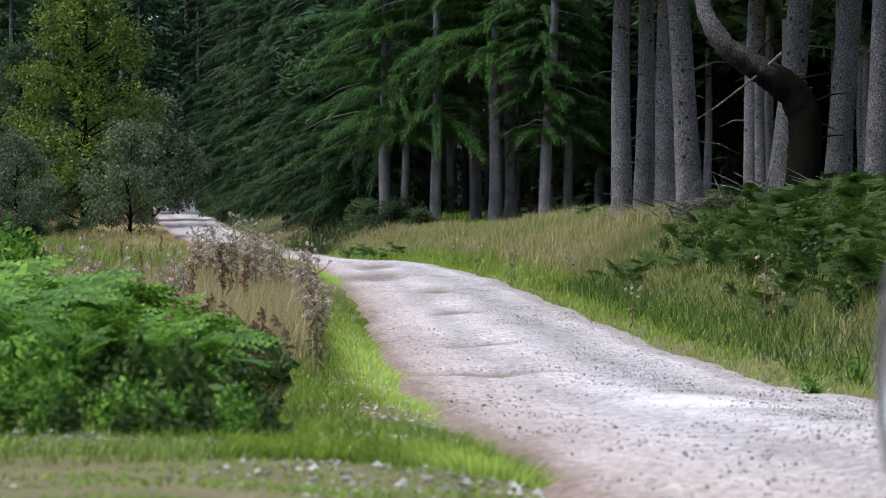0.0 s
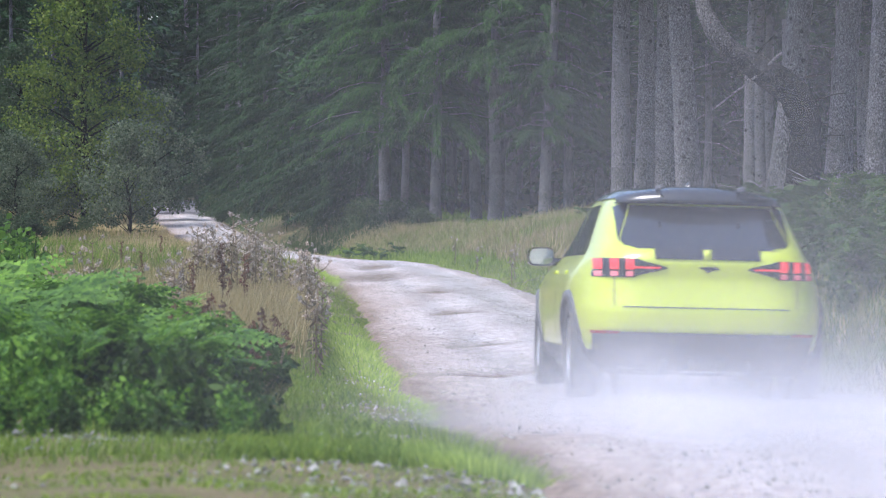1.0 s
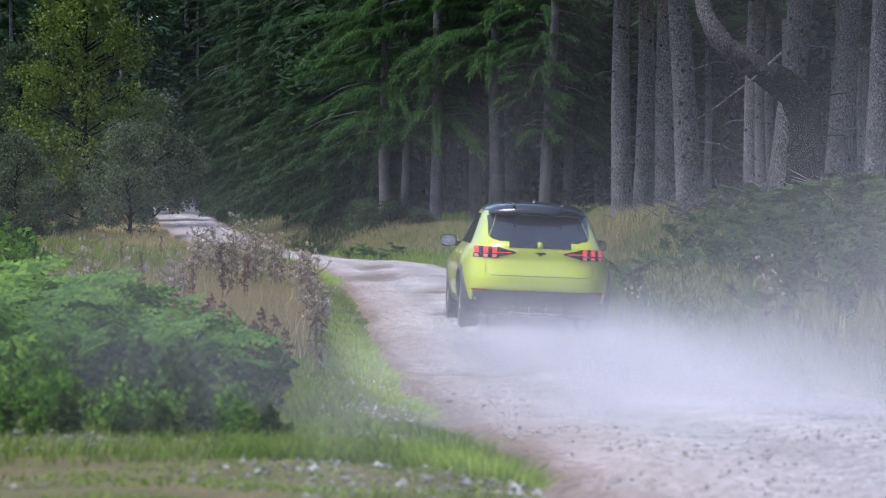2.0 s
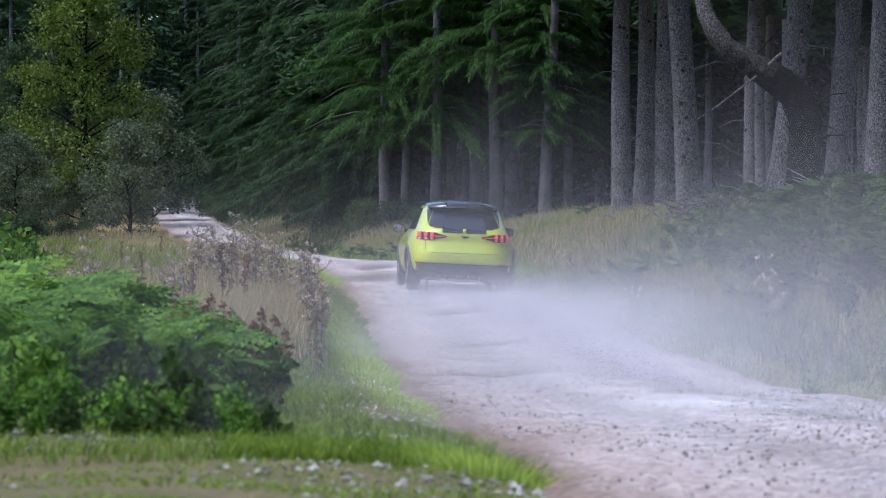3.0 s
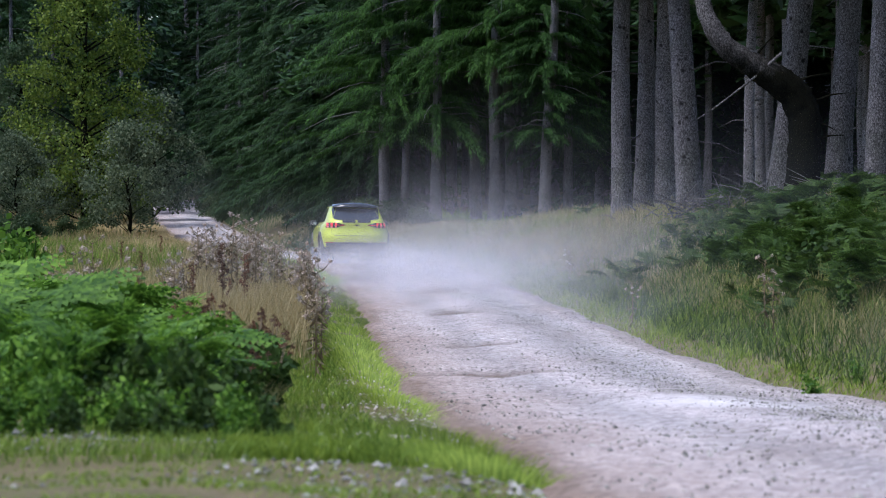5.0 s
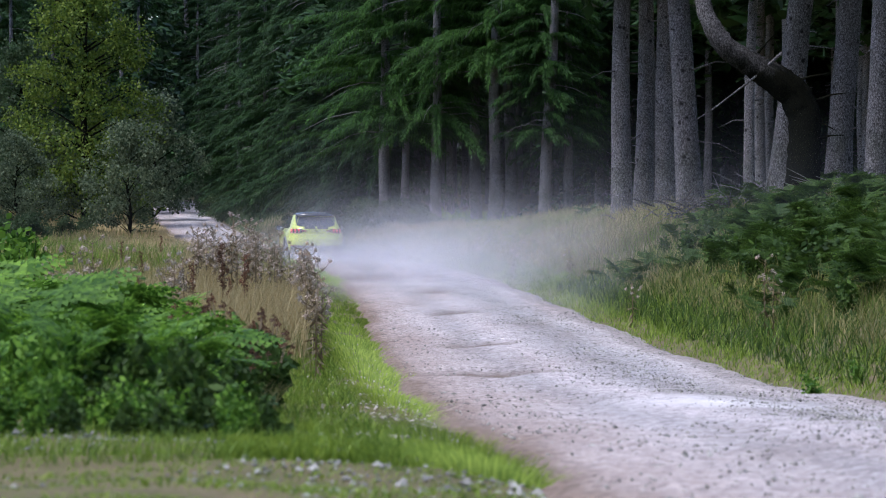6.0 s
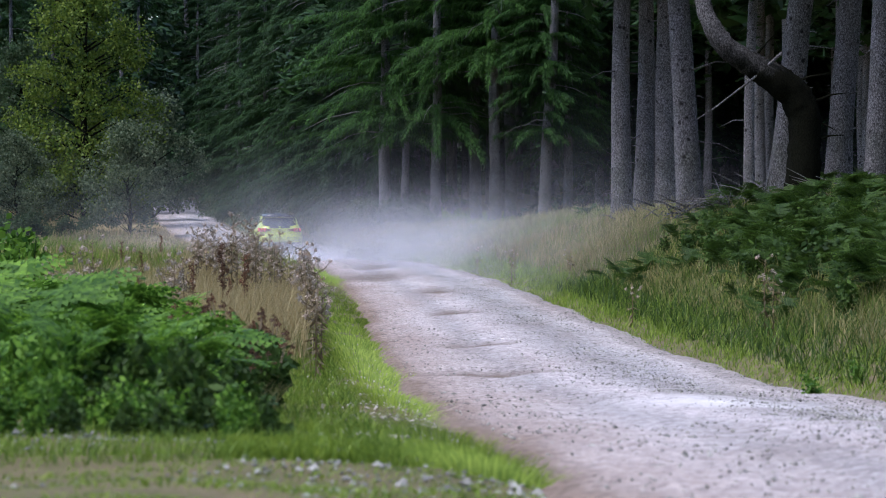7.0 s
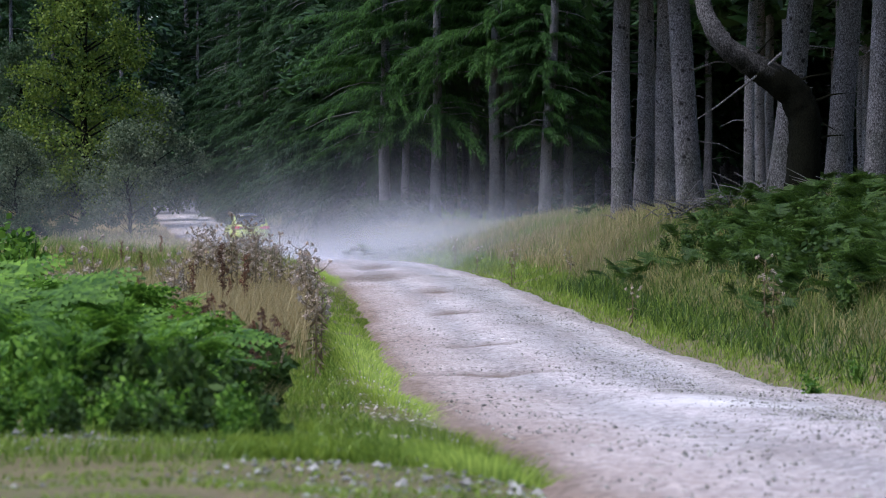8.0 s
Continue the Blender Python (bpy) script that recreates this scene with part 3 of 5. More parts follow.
def build_broadleaves():
    a = broadleaf("broadleaf_tree", "yellow-green young broadleaf tree beside the far track", 13.5, 4.0, 0.2, 130, 190, 0.18, 5, LEAF, 0.05)
    place(a, at_px(150, 160), 160, first=True)
    b = broadleaf("broadleaf_tree", "broadleaf tree with dull green leaves at the wood's edge", 9.5, 3.4, 0.16, 80, 170, 0.18, 6, LEAF_DULL, 0.08)
    place(b, at_px(35, 172), 172, first=True)
    c = broadleaf("willow_shrub", "grey-green willow shrub overhanging the far track", 5.2, 2.3, 0.08, 62, 170, 0.13, 8, LEAF_GREY, 0.12)
    place(c, at_px(228, 150), 150, first=True)
    place(c, at_px(30, 142), 142, 70, 0.9)
    place(c, at_px(95, 160), 160, 140, 0.9)
    place(c, at_px(270, 172), 172, 200, 1.3)
    d = broadleaf("bramble_bush", "low dark green bush under the spruces", 1.1, 1.2, 0.03, 22, 130, 0.11, 9, LEAF_DULL, 0.1)
    r = np.random.default_rng(3)
    for i, (px, y) in enumerate([(440, 172), (480, 164), (530, 152), (560, 147), (610, 140), (650, 133), (690, 126), (500, 174), (640, 136), (420, 198), (405, 205), (580, 146), (0, 120), (40, 128), (-10, 108), (740, 122), (550, 158), (385, 182), (410, 178), (395, 190), (430, 185), (455, 176), (370, 200), (400, 170), (60, 150), (110, 148), (160, 150)]):
        place(d, at_px(px, y), y, r.uniform(0, 360), r.uniform(0.7, 1.25), first=i == 0)
    for k in range(30):
        y = 172 + (k * 29) % 40
        place(d, at_px(640 + 36 * k, y), y, r.uniform(0, 360), r.uniform(2.2, 3.2))


def build_curved_tree():
    """The dark leaning tree whose limb sweeps back up."""
    t = thing("crooked_tree", "mossy crooked tree with an upswept heavy limb, shade painted into its bark", "tree")
    d = 54.0

    def at(px, py, dd=0.0):
        return (at_px(px, d), dd, EYE + (350 - py) * d / 5600)
    def stem(pts, radii, seed, sides=14):
        """A knobbly stem through the given points."""
        r = np.random.default_rng(seed)
        k = np.arange(len(pts))
        f = np.linspace(0, len(pts) - 1, len(pts) * 6)
        line = [Vector([float(np.interp(q, k, [p[i] for p in pts])) for i in range(3)]) for q in f]
        for _ in range(3):
            line = [line[0]] + [(a + 2 * b + c) / 4 for a, b, c in zip(line, line[1:], line[2:])] + [line[-1]]
        sh = Shape()
        sh.tube(line, [float(np.interp(q, k, radii)) * r.uniform(0.98, 1.02) for q in f], sides)
        sh.v = [tuple(np.array(v) + r.normal(0, 0.009, 3)) for v in sh.v]
        return sh
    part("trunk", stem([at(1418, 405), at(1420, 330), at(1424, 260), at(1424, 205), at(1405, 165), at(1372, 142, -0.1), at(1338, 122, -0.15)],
                       [0.37, 0.31, 0.28, 0.28, 0.28, 0.26, 0.22], 1), MOSS_SHADE_BARK, t)
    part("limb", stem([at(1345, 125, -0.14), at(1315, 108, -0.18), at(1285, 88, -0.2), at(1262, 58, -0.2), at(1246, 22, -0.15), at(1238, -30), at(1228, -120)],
                      [0.215, 0.2, 0.19, 0.165, 0.14, 0.12, 0.08], 2), MOSS_SHADE_BARK, t, "grey scaly upswept limb")
    for k, (p, q) in enumerate((((1440, 180), (1500, 165)), ((1430, 215), (1478, 232)), ((1440, 250), (1492, 240)), ((1330, 110), (1370, 62)), ((1395, 150), (1470, 130)))):
        s = Shape()
        s.tube([at(*p), at((p[0] + q[0]) / 2, (p[1] + q[1]) / 2 - 4, -0.1), at(*q, -0.15)], [0.03, 0.018, 0.005], 5)
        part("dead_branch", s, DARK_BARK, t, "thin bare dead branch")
    s = Shape()
    s.tube([at(1380, 95, -0.3), at(1330, 140, -0.3), at(1265, 190, -0.3), at(1228, 214, -0.3)], [0.03, 0.02, 0.015, 0.006], 5)
    part("dead_branch", s, BARK, t, "thin bare dead branch")
    part("crown", needle_crown(7.5, 13, 2.4, 70, 12, 33, NEEDLE), NEEDLE, t)
    t.matrix_basis = pose(0, d, 0)


build_spruces()
build_broadleaves()
build_curved_tree()

# ---- the car: rear end at y = 0, front at y = 4.71, on z = 0 ----
CZ = [0.22, 0.30, 0.42, 0.55, 0.68, 0.80, 0.90, 0.97, 1.03, 1.09, 1.15, 1.25, 1.36, 1.47, 1.53, 1.58, 1.61, 1.625]
CW = [0.78, 0.87, 0.91, 0.925, 0.935, 0.93, 0.91, 0.88, 0.845, 0.81, 0.785, 0.745, 0.705, 0.66, 0.61, 0.52, 0.36, 0.02]
CR = [0.34, 0.22, 0.09, 0.03, 0.02, 0.05, 0.07, 0.06, 0.05, 0.08, 0.15, 0.30, 0.45, 0.60, 0.70, 0.92, 1.3, 1.95]
CF = [4.50, 4.60, 4.67, 4.70, 4.71, 4.66, 4.52, 4.28, 3.82, 3.48, 3.30, 3.05, 2.82, 2.60, 2.48, 2.32, 2.15, 2.0]
CN = [6, 6, 5.6, 5.4, 5.2, 5, 5, 5, 5, 4.8, 4.8, 4.8, 4.8, 4.8, 4.5, 4, 3, 2.5]
REAR_AXLE, FRONT_AXLE, AXLE_Z, TRACK = 0.90, 3.88, 0.365, 0.805


def slice_at(z):
    def g(v):
        return float(np.mean([np.interp(z + k * 0.012, CZ, v) for k in (-2, -1, 0, 1, 2)]))
    r, f = g(CR), g(CF)
    return g(CW), (r + f) / 2, (f - r) / 2, g(CN)


def rear_point(x, z, off):
    w, yc, ly, n = slice_at(z)
    return (x, yc - ly * max(0.0, 1 - min(1.0, abs(x) / w) ** n) ** (1 / n) - off, z)


def front_point(x, z, off):
    w, yc, ly, n = slice_at(z)
    return (x, yc + ly * max(0.0, 1 - min(1.0, abs(x) / w) ** n) ** (1 / n) + off, z)


def side_point(y, z, off, side):
    w, yc, ly, n = slice_at(z)
    x = w * max(0.0, 1 - min(1.0, abs(y - yc) / ly) ** n) ** (1 / n)
    flare = 0.018 * sum(math.exp(-((y - a) / 0.5) ** 2) for a in (REAR_AXLE, FRONT_AXLE)) * math.exp(-((z - 0.6) / 0.35) ** 2)
    return (side * (x + flare + off), y, z)


def body_shell(zs, grow=0.0, lift=0.0, holes=True, count=200):
    th = np.linspace(0, 2 * np.pi, 4000)
    x, y = 0.92 * np.sign(np.cos(th)) * np.abs(np.cos(th)) ** (2 / 6), 2.35 * np.sign(np.sin(th)) * np.abs(np.sin(th)) ** (2 / 6)
    cum = np.concatenate([[0], np.cumsum(np.hypot(np.diff(x), np.diff(y)))])
    ths = np.interp(np.linspace(0, cum[-1], count, endpoint=False), cum, th)
    rows = []
    for z in zs:
        w, yc, ly, n = slice_at(z)
        row = []
        for a in ths:
            c, s = math.cos(a), math.sin(a)
            px = (w + grow) * math.copysign(abs(c) ** (2 / n), c)
            py = yc + (ly + grow) * math.copysign(abs(s) ** (2 / n), s)
            flare = 0.018 * sum(math.exp(-((py - b) / 0.5) ** 2) for b in (REAR_AXLE, FRONT_AXLE)) * math.exp(-((z - 0.6) / 0.35) ** 2)
            row.append((px + math.copysign(flare, px) * min(1, abs(px) / 0.8) ** 4, py, z + lift))
        rows.append(row)
    s = Shape()
    s.grid(rows, wrap=True)
    if holes:
        keep = []
        for q in s.f:
            c = np.mean([s.v[i] for i in q], 0)
            if abs(c[0]) > 0.6 and any(math.hypot(c[1] - a, c[2] - AXLE_Z) < 0.40 for a in (REAR_AXLE, FRONT_AXLE)):
                continue
            keep.append(q)
        s.f = keep
    return s


def slab(fn, us, vs, off=0.005, depth=0.03):
    """A proud piece with turned-in rims: fn(u, v, off) gives its points."""
    top = [[fn(u(v) if callable(u) else u, v, off) for u in us] for v in vs]
    s = Shape()
    s.grid(top)
    low = [[fn(u(v) if callable(u) else u, v, -depth) for u in us] for v in vs]
    ring_a = top[0] + [r[-1] for r in top[1:]] + top[-1][-2::-1] + [r[0] for r in top[-2:0:-1]]
    ring_b = low[0] + [r[-1] for r in low[1:]] + low[-1][-2::-1] + [r[0] for r in low[-2:0:-1]]
    s.grid([ring_a, ring_b], wrap=True)
    return s


def rear_slab(x0, x1, z0, z1, off=0.006, nx=14, nz=8):
    """x0, x1: numbers or functions of z."""
    def fn(u, z, o):
        a = x0(z) if callable(x0) else x0
        b = x1(z) if callable(x1) else x1
        return rear_point(a + (b - a) * u, z, o)
    return slab(fn, list(np.linspace(0, 1, nx)), list(np.linspace(z0, z1, nz)), off)


def wheel_meshes():
    t = Shape()
    prof = [(-0.115, 0.255), (-0.122, 0.30), (-0.115, 0.345), (-0.09, 0.365), (0.09, 0.365), (0.115, 0.345), (0.122, 0.30), (0.115, 0.255), (0.0, 0.25)]
    t.grid([[(x, r * math.cos(a), r * math.sin(a)) for x, r in prof] for a in np.linspace(0, 2 * math.pi, 41)], wrap=True)
    rim = Shape()
    prof = [(-0.1, 0.252), (-0.095, 0.235), (0.05, 0.225), (0.095, 0.24), (0.1, 0.252)]
    rim.grid([[(x, r * math.cos(a), r * math.sin(a)) for x, r in prof] for a in np.linspace(0, 2 * math.pi, 41)])
    hub = Shape()
    hub.grid([[(x, r * math.cos(a), r * math.sin(a)) for x, r in ((0.02, 0.07), (0.09, 0.06), (0.10, 0.03), (0.10, 0.001))] for a in np.linspace(0, 2 * math.pi, 21)])
    sp = Shape()
    sp.add([(0.06, -0.03, 0.05), (0.06, 0.03, 0.05), (0.085, 0.022, 0.24), (0.085, -0.022, 0.24), (0.02, -0.03, 0.05), (0.02, 0.03, 0.05), (0.05, 0.022, 0.24), (0.05, -0.022, 0.24)],
           [(0, 1, 2, 3), (7, 6, 5, 4), (0, 4, 5, 1), (1, 5, 6, 2), (2, 6, 7, 3), (3, 7, 4, 0)])
    disc = Shape()
    disc.grid([[(x, r * math.cos(a), r * math.sin(a)) for x, r in ((0.0, 0.03), (0.02, 0.17), (0.0, 0.17), (-0.02, 0.03))] for a in np.linspace(0, 2 * math.pi, 25)])
    return (t.mesh("tyre", RUBBER), rim.mesh("rim", ALLOY), hub.mesh("hub", ALLOY), sp.mesh("spoke", ALLOY, False), disc.mesh("brake_disc", ALLOY))


def build_car():
    car = thing("car", "acid yellow compact crossover car with gloss black roof", "car")
    zs = list(np.arange(0.22, 1.60, 0.023)) + [1.603, 1.614, 1.622]
    part("body", body_shell(zs), PAINT, car, "acid yellow painted body")
    part("roof", body_shell(list(np.arange(1.50, 1.622, 0.012)), 0.008, 0.006, False), BLACK, car, "gloss black roof")
    part("sill_cladding", body_shell(list(np.arange(0.20, 0.40, 0.02)), 0.012, 0.0), CLAD, car, "grey plastic sill and bumper cladding")
    under = Shape()
    under.box((0, 2.35, 0.24), (1.2, 4.1, 0.06))
    part("underbody", under, CLAD, car)
    # rear
    def half(z):
        return float(np.interp(z, [1.125, 1.14, 1.165, 1.2, 1.36, 1.45], [0.5, 0.575, 0.605, 0.605, 0.545, 0.515]))
    part("rear_window", rear_slab(lambda z: -half(z), half, 1.125, 1.45, 0.006, 18, 14), GLASS, car, "dark tinted rear window")
    sp = Shape()
    xs = np.linspace(-0.6, 0.6, 19)
    def spoiler(x, k):
        y0 = 0.46 + 0.16 * (abs(x) / 0.6) ** 3
        return [(x, y0, 1.475 - 0.02 * (x / 0.6) ** 2), (x, y0 - 0.02, 1.495 - 0.03 * (x / 0.6) ** 2), (x, y0 + 0.3, 1.60 - 0.07 * (x / 0.6) ** 2), (x, 1.0, 1.60 - 0.07 * (x / 0.6) ** 2),
                (x, 0.95, 1.47), (x, y0 + 0.1, 1.462)][k]
    sp.grid([[spoiler(x, k) for k in range(6)] for x in xs], wrap=True)
    sp.f += [tuple(range(5, -1, -1)), tuple(18 * 6 + i for i in range(6))]
    part("roof_spoiler", sp, BLACK, car, "gloss black roof spoiler")
    for x in (-0.3, 0.3):
        rib = Shape()
        rib.box((x, 0.62, 1.585), (0.025, 0.34, 0.03), 0.6)
        part("spoiler_rib", rib, CLAD, car)
    for sx in (-1, 1):
        part("pillar_trim", slab(lambda u, z, o: rear_point(sx * (half(z) + 0.008 + max(0.004, 0.11 * (z - 1.17) / 0.3) * u), z, o), [0, 0.25, 0.5, 0.75, 1], list(np.linspace(1.17, 1.475, 9)), 0.008), BLACK, car, "gloss black window-corner fin")
        part("hatch_band", rear_slab(sx * 0.03, sx * 0.38, 1.05, 1.128, 0.010, 8, 4), BLACK, car, "gloss black hatch strip")
    wp = Shape()
    wp.box((0, 0.075, 1.085), (0.045, 0.05, 0.07), 0.7)
    part("wiper_mount", wp, PAINT, car)
    emblem = Shape()
    emblem.add([(-0.075, -0.0, 0.018), (-0.03, -0.0, 0.022), (0.06, -0.0, 0.024), (0.09, 0, 0.004), (0.03, 0, -0.006), (0.0, 0, -0.026), (-0.02, 0, -0.004)], [tuple(range(7))])
    emblem.v = [(x, rear_point(x, 0.975 + z, 0.008)[1] - y, 0.975 + z) for x, y, z in emblem.v]
    part("emblem", emblem, BLACK, car, "small dark emblem", False)
    for sx in (-1, 1):
        light = part("tail_light", slab(lambda u, z, o: rear_point(sx * (float(np.interp(abs(z - 0.985), [0, 0.015, 0.055, 0.08], [0.27, 0.32, 0.49, 0.53])) * (1 - u) + 0.82 * u), z, o),
                                        list(np.linspace(0, 1, 16)), list(np.linspace(0.912, 1.05, 9)), 0.010), BLACK, car, "black tail light with three lit red bars")
        for x in (0.555, 0.66, 0.765):
            part("lamp_bar", rear_slab(sx * (x - 0.027), sx * (x + 0.027), 0.968, 1.047, 0.018, 4, 4), LAMP, light, "glowing red lamp bar")
            part("lamp_cover", rear_slab(sx * (x - 0.025), sx * (x + 0.025), 0.918, 0.956, 0.018, 4, 3), LAMP_PALE, light, "pale pink lower lamp bar")
        part("lamp_line", rear_slab(sx * 0.34, sx * 0.525, 0.978, 0.99, 0.016, 8, 3), LAMP, light, "thin glowing red line")
        part("reflector", rear_slab(sx * 0.62, sx * 0.84, 0.50, 0.522, 0.016, 6, 3), plain("red reflector", (0.35, 0.03, 0.03), 0.25), car, "dark red reflector")
        part("hatch_seam", rear_slab(sx * 0.655, sx * 0.661, 0.70, 0.91, 0.004, 3, 8), CLAD, car, "dark hatch joint")
    part("hatch_seam", rear_slab(-0.6, 0.6, 0.694, 0.702, 0.004, 20, 3), CLAD, car, "dark hatch joint")
    part("bumper", rear_slab(lambda z: -0.78 + 0.35 * (0.66 - z), lambda z: 0.78 - 0.35 * (0.66 - z), 0.53, 0.665, 0.035, 24, 6), PAINT, car, "yellow rear bumper bar")
    part("rear_valance", rear_slab(-0.86, 0.86, 0.24, 0.515, 0.014, 26, 10), CLAD, car, "grey plastic rear diffuser")
    for x in (-0.3, -0.1, 0.1, 0.3):
        fin = Shape()
        fin.box((x, 0.11, 0.27), (0.02, 0.24, 0.1), 0.8)
        part("diffuser_fin", fin, CLAD, car)
    plate = Shape()
    plate.box((0, 0.36, 0.225), (0.7, 0.2, 0.02))
    part("skid_plate", plate, ALLOY, car, "pale metal skid strip")
    # sides
    for sx in (-1, 1):
        def window(y0, y1):
            def fn(u, z, o):
                w, yc, ly, n = slice_at(z)
                a = y0 + max(0, z - 1.12) * 1.1 * (1 if y0 < 1 else 0.25)
                b = min(y1, yc + ly - 0.34)
                return side_point(a + (b - a) * u, z, o, sx)
            return slab(fn, list(np.linspace(0, 1, 14)), list(np.linspace(1.075, 1.46, 8)), 0.006, 0.02)
        part("side_window", window(0.85, 1.92), GLASS, car, "tinted rear side window")
        part("side_window", window(1.99, 3.2), GLASS, car, "tinted front side window")
        for y in (1.25, 2.0, 3.3):
            part("door_seam", slab(lambda u, z, o: side_point(y + 0.006 * u, z, o, sx), [0, 1], list(np.linspace(0.42, 1.05, 8)), 0.003, 0.02), CLAD, car)
        for y in (1.42, 2.35):
            part("door_handle", slab(lambda u, z, o: side_point(y + 0.14 * u, z, o, sx), [0, 0.5, 1], [0.93, 0.945, 0.96], 0.018, 0.02), PAINT, car)
        for ya in (REAR_AXLE, FRONT_AXLE):
            arch = Shape()
            rows = []
            for a in np.linspace(math.radians(-22), math.radians(202), 34):
                rows.append([side_point(ya + r * math.cos(a), max(0.215, AXLE_Z + r * math.sin(a)), o, sx) for r, o in ((0.375, -0.12), (0.375, 0.012), (0.40, 0.022), (0.445, 0.016), (0.45, -0.02))])
            arch.grid(rows)
            part("wheel_arch", arch, CLAD, car, "grey plastic wheel-arch trim")
            well = Shape()
            well.grid([[(sx * x, ya + 0.41 * math.cos(a), AXLE_Z + 0.41 * math.sin(a)) for x in (0.56, 0.9)] for a in np.linspace(-0.4, math.pi + 0.4, 18)])
            well.add([(sx * 0.56, ya + 0.41 * math.cos(a), AXLE_Z + 0.41 * math.sin(a)) for a in np.linspace(0, 2 * math.pi, 20, endpoint=False)], [tuple(range(20))])
            part("wheel_well", well, CLAD, car)
        mir = Shape()
        us, vs = np.linspace(0, 2 * math.pi, 17)[:-1], np.linspace(-1, 1, 9)
        mir.grid([[(sx * (0.985 + 0.108 * math.copysign(abs(math.cos(a)) ** 0.6, math.cos(a)) * (1 - 0.75 * max(0, v) ** 2)), 2.92 + 0.075 * v,
                    1.075 + 0.078 * math.copysign(abs(math.sin(a)) ** 0.6, math.sin(a)) * (1 - 0.75 * max(0, v) ** 2)) for a in us] for v in vs], wrap=True)
        mir.f.append(tuple(range(16)))
        m = part("door_mirror", mir, BLACK, car, "black door mirror housing")
        g = Shape()
        g.add([(sx * (0.985 + 0.094 * math.copysign(abs(math.cos(a)) ** 0.6, math.cos(a))), 2.838, 1.075 + 0.064 * math.copysign(abs(math.sin(a)) ** 0.6, math.sin(a))) for a in us], [tuple(range(16))])
        part("mirror_glass", g, MIRROR, m, "mirror glass", False)
        arm = Shape()
        arm.tube([(sx * 0.82, 2.93, 1.03), (sx * 0.93, 2.93, 1.035)], [0.035, 0.028], 8)
        part("mirror_arm", arm, BLACK, m)
        part("headlight", slab(lambda u, z, o: front_point(sx * (0.5 + 0.36 * u), z, o), list(np.linspace(0, 1, 8)), [0.78, 0.82, 0.86], 0.01), LAMP_CLEAR, car, "slim clear headlight")
    part("windscreen", slab(lambda u, z, o: front_point(u * (0.74 - 0.3 * (z - 1.1)), z, o), list(np.linspace(-1, 1, 14)), list(np.linspace(1.1, 1.5, 8)), 0.006), GLASS, car, "windscreen")
    fin = Shape()
    fin.add([(-0.02, 1.25, 1.615), (0.02, 1.25, 1.615), (0.02, 1.45, 1.625), (-0.02, 1.45, 1.625), (0, 1.26, 1.67), (0, 1.32, 1.665)], [(0, 1, 4), (1, 2, 5, 4), (2, 3, 5), (3, 0, 4, 5)])
    part("antenna_fin", fin, BLACK, car)
    tyre, rim, hub, spoke, disc = wheel_meshes()
    wheels = []
    for sx in (-1, 1):
        for ya in (REAR_AXLE, FRONT_AXLE):
            w = new("wheel")
            w.parent = car
            w["label"] = "alloy wheel with dusty black tyre"
            part("tyre", tyre, RUBBER, w)
            part("rim", rim, ALLOY, w)
            part("hub", hub, ALLOY, w)
            part("brake_disc", disc, ALLOY, w)
            for k in range(10):
                part("spoke", spoke, ALLOY, w).matrix_basis = pose(0, 0, 0, 36 * k)
            wheels.append((w, sx, ya))
    for ob in car.children:
        if not ob.name.startswith("wheel") or ob.name.startswith(("wheel_arch", "wheel_well")):
            ob.scale.z = 0.985
    return car, wheels


CAR, WHEELS = build_car()

# ---- undergrowth ----
def blades(name, label, x, y, height, width, lean, mat, seed):
    """Grass as one sheet of bent blades."""
    r = np.random.default_rng(seed)
    n = len(x)
    z = ground_z(x, y) - 0.02
    a = r.uniform(0, 2 * np.pi, n)
    side = np.stack([np.cos(a), np.sin(a), np.zeros(n)], -1)
    b = r.uniform(0, 2 * np.pi, n)
    fall = np.stack([np.cos(b) + 0.25, np.sin(b) - 0.2, np.zeros(n)], -1) * (lean * height * r.uniform(0.3, 1.3, n))[:, None]
    base = np.stack([x, y, z], -1)
    up = np.array([0, 0, 1.0])
    h = height[:, None]
    w = width[:, None]
    mid = base + up * h * 0.58 + fall * 0.35
    tip = base + up * h * r.uniform(0.85, 1.0, (n, 1)) + fall
    v = np.stack([base - side * w, base + side * w, mid - side * w * 0.8, mid + side * w * 0.8, tip], 1)
    ob = new(name, strip_mesh(name, v, [(0, 1, 3), (0, 3, 2), (2, 3, 4)], mat))
    return tagged(ob, label, "grass", kind="stuff")


def scatter(n, y0, y1, v0, v1, side, seed, power=0.6, patch=0.0, patch_scale=0.8):
    """Places beside the track, v0 to v1 metres from its edge, within sight; denser where it is near."""
    r = np.random.default_rng(seed)
    y = y0 + (y1 - y0) * r.random(n) ** (1 / power)
    v = v0 + (v1 - v0) * r.random(n)
    l, rr = road_edges(y)
    x = l - v if side < 0 else rr + v
    ok = np.abs(x) < 0.148 * y + 0.6
    if patch:
        ok &= (wave(x, y, patch_scale, seed) + 0.5 * wave(x, y, patch_scale * 2.7, seed + 1) + r.normal(0, 0.25, n)) > patch
    return x[ok], y[ok]


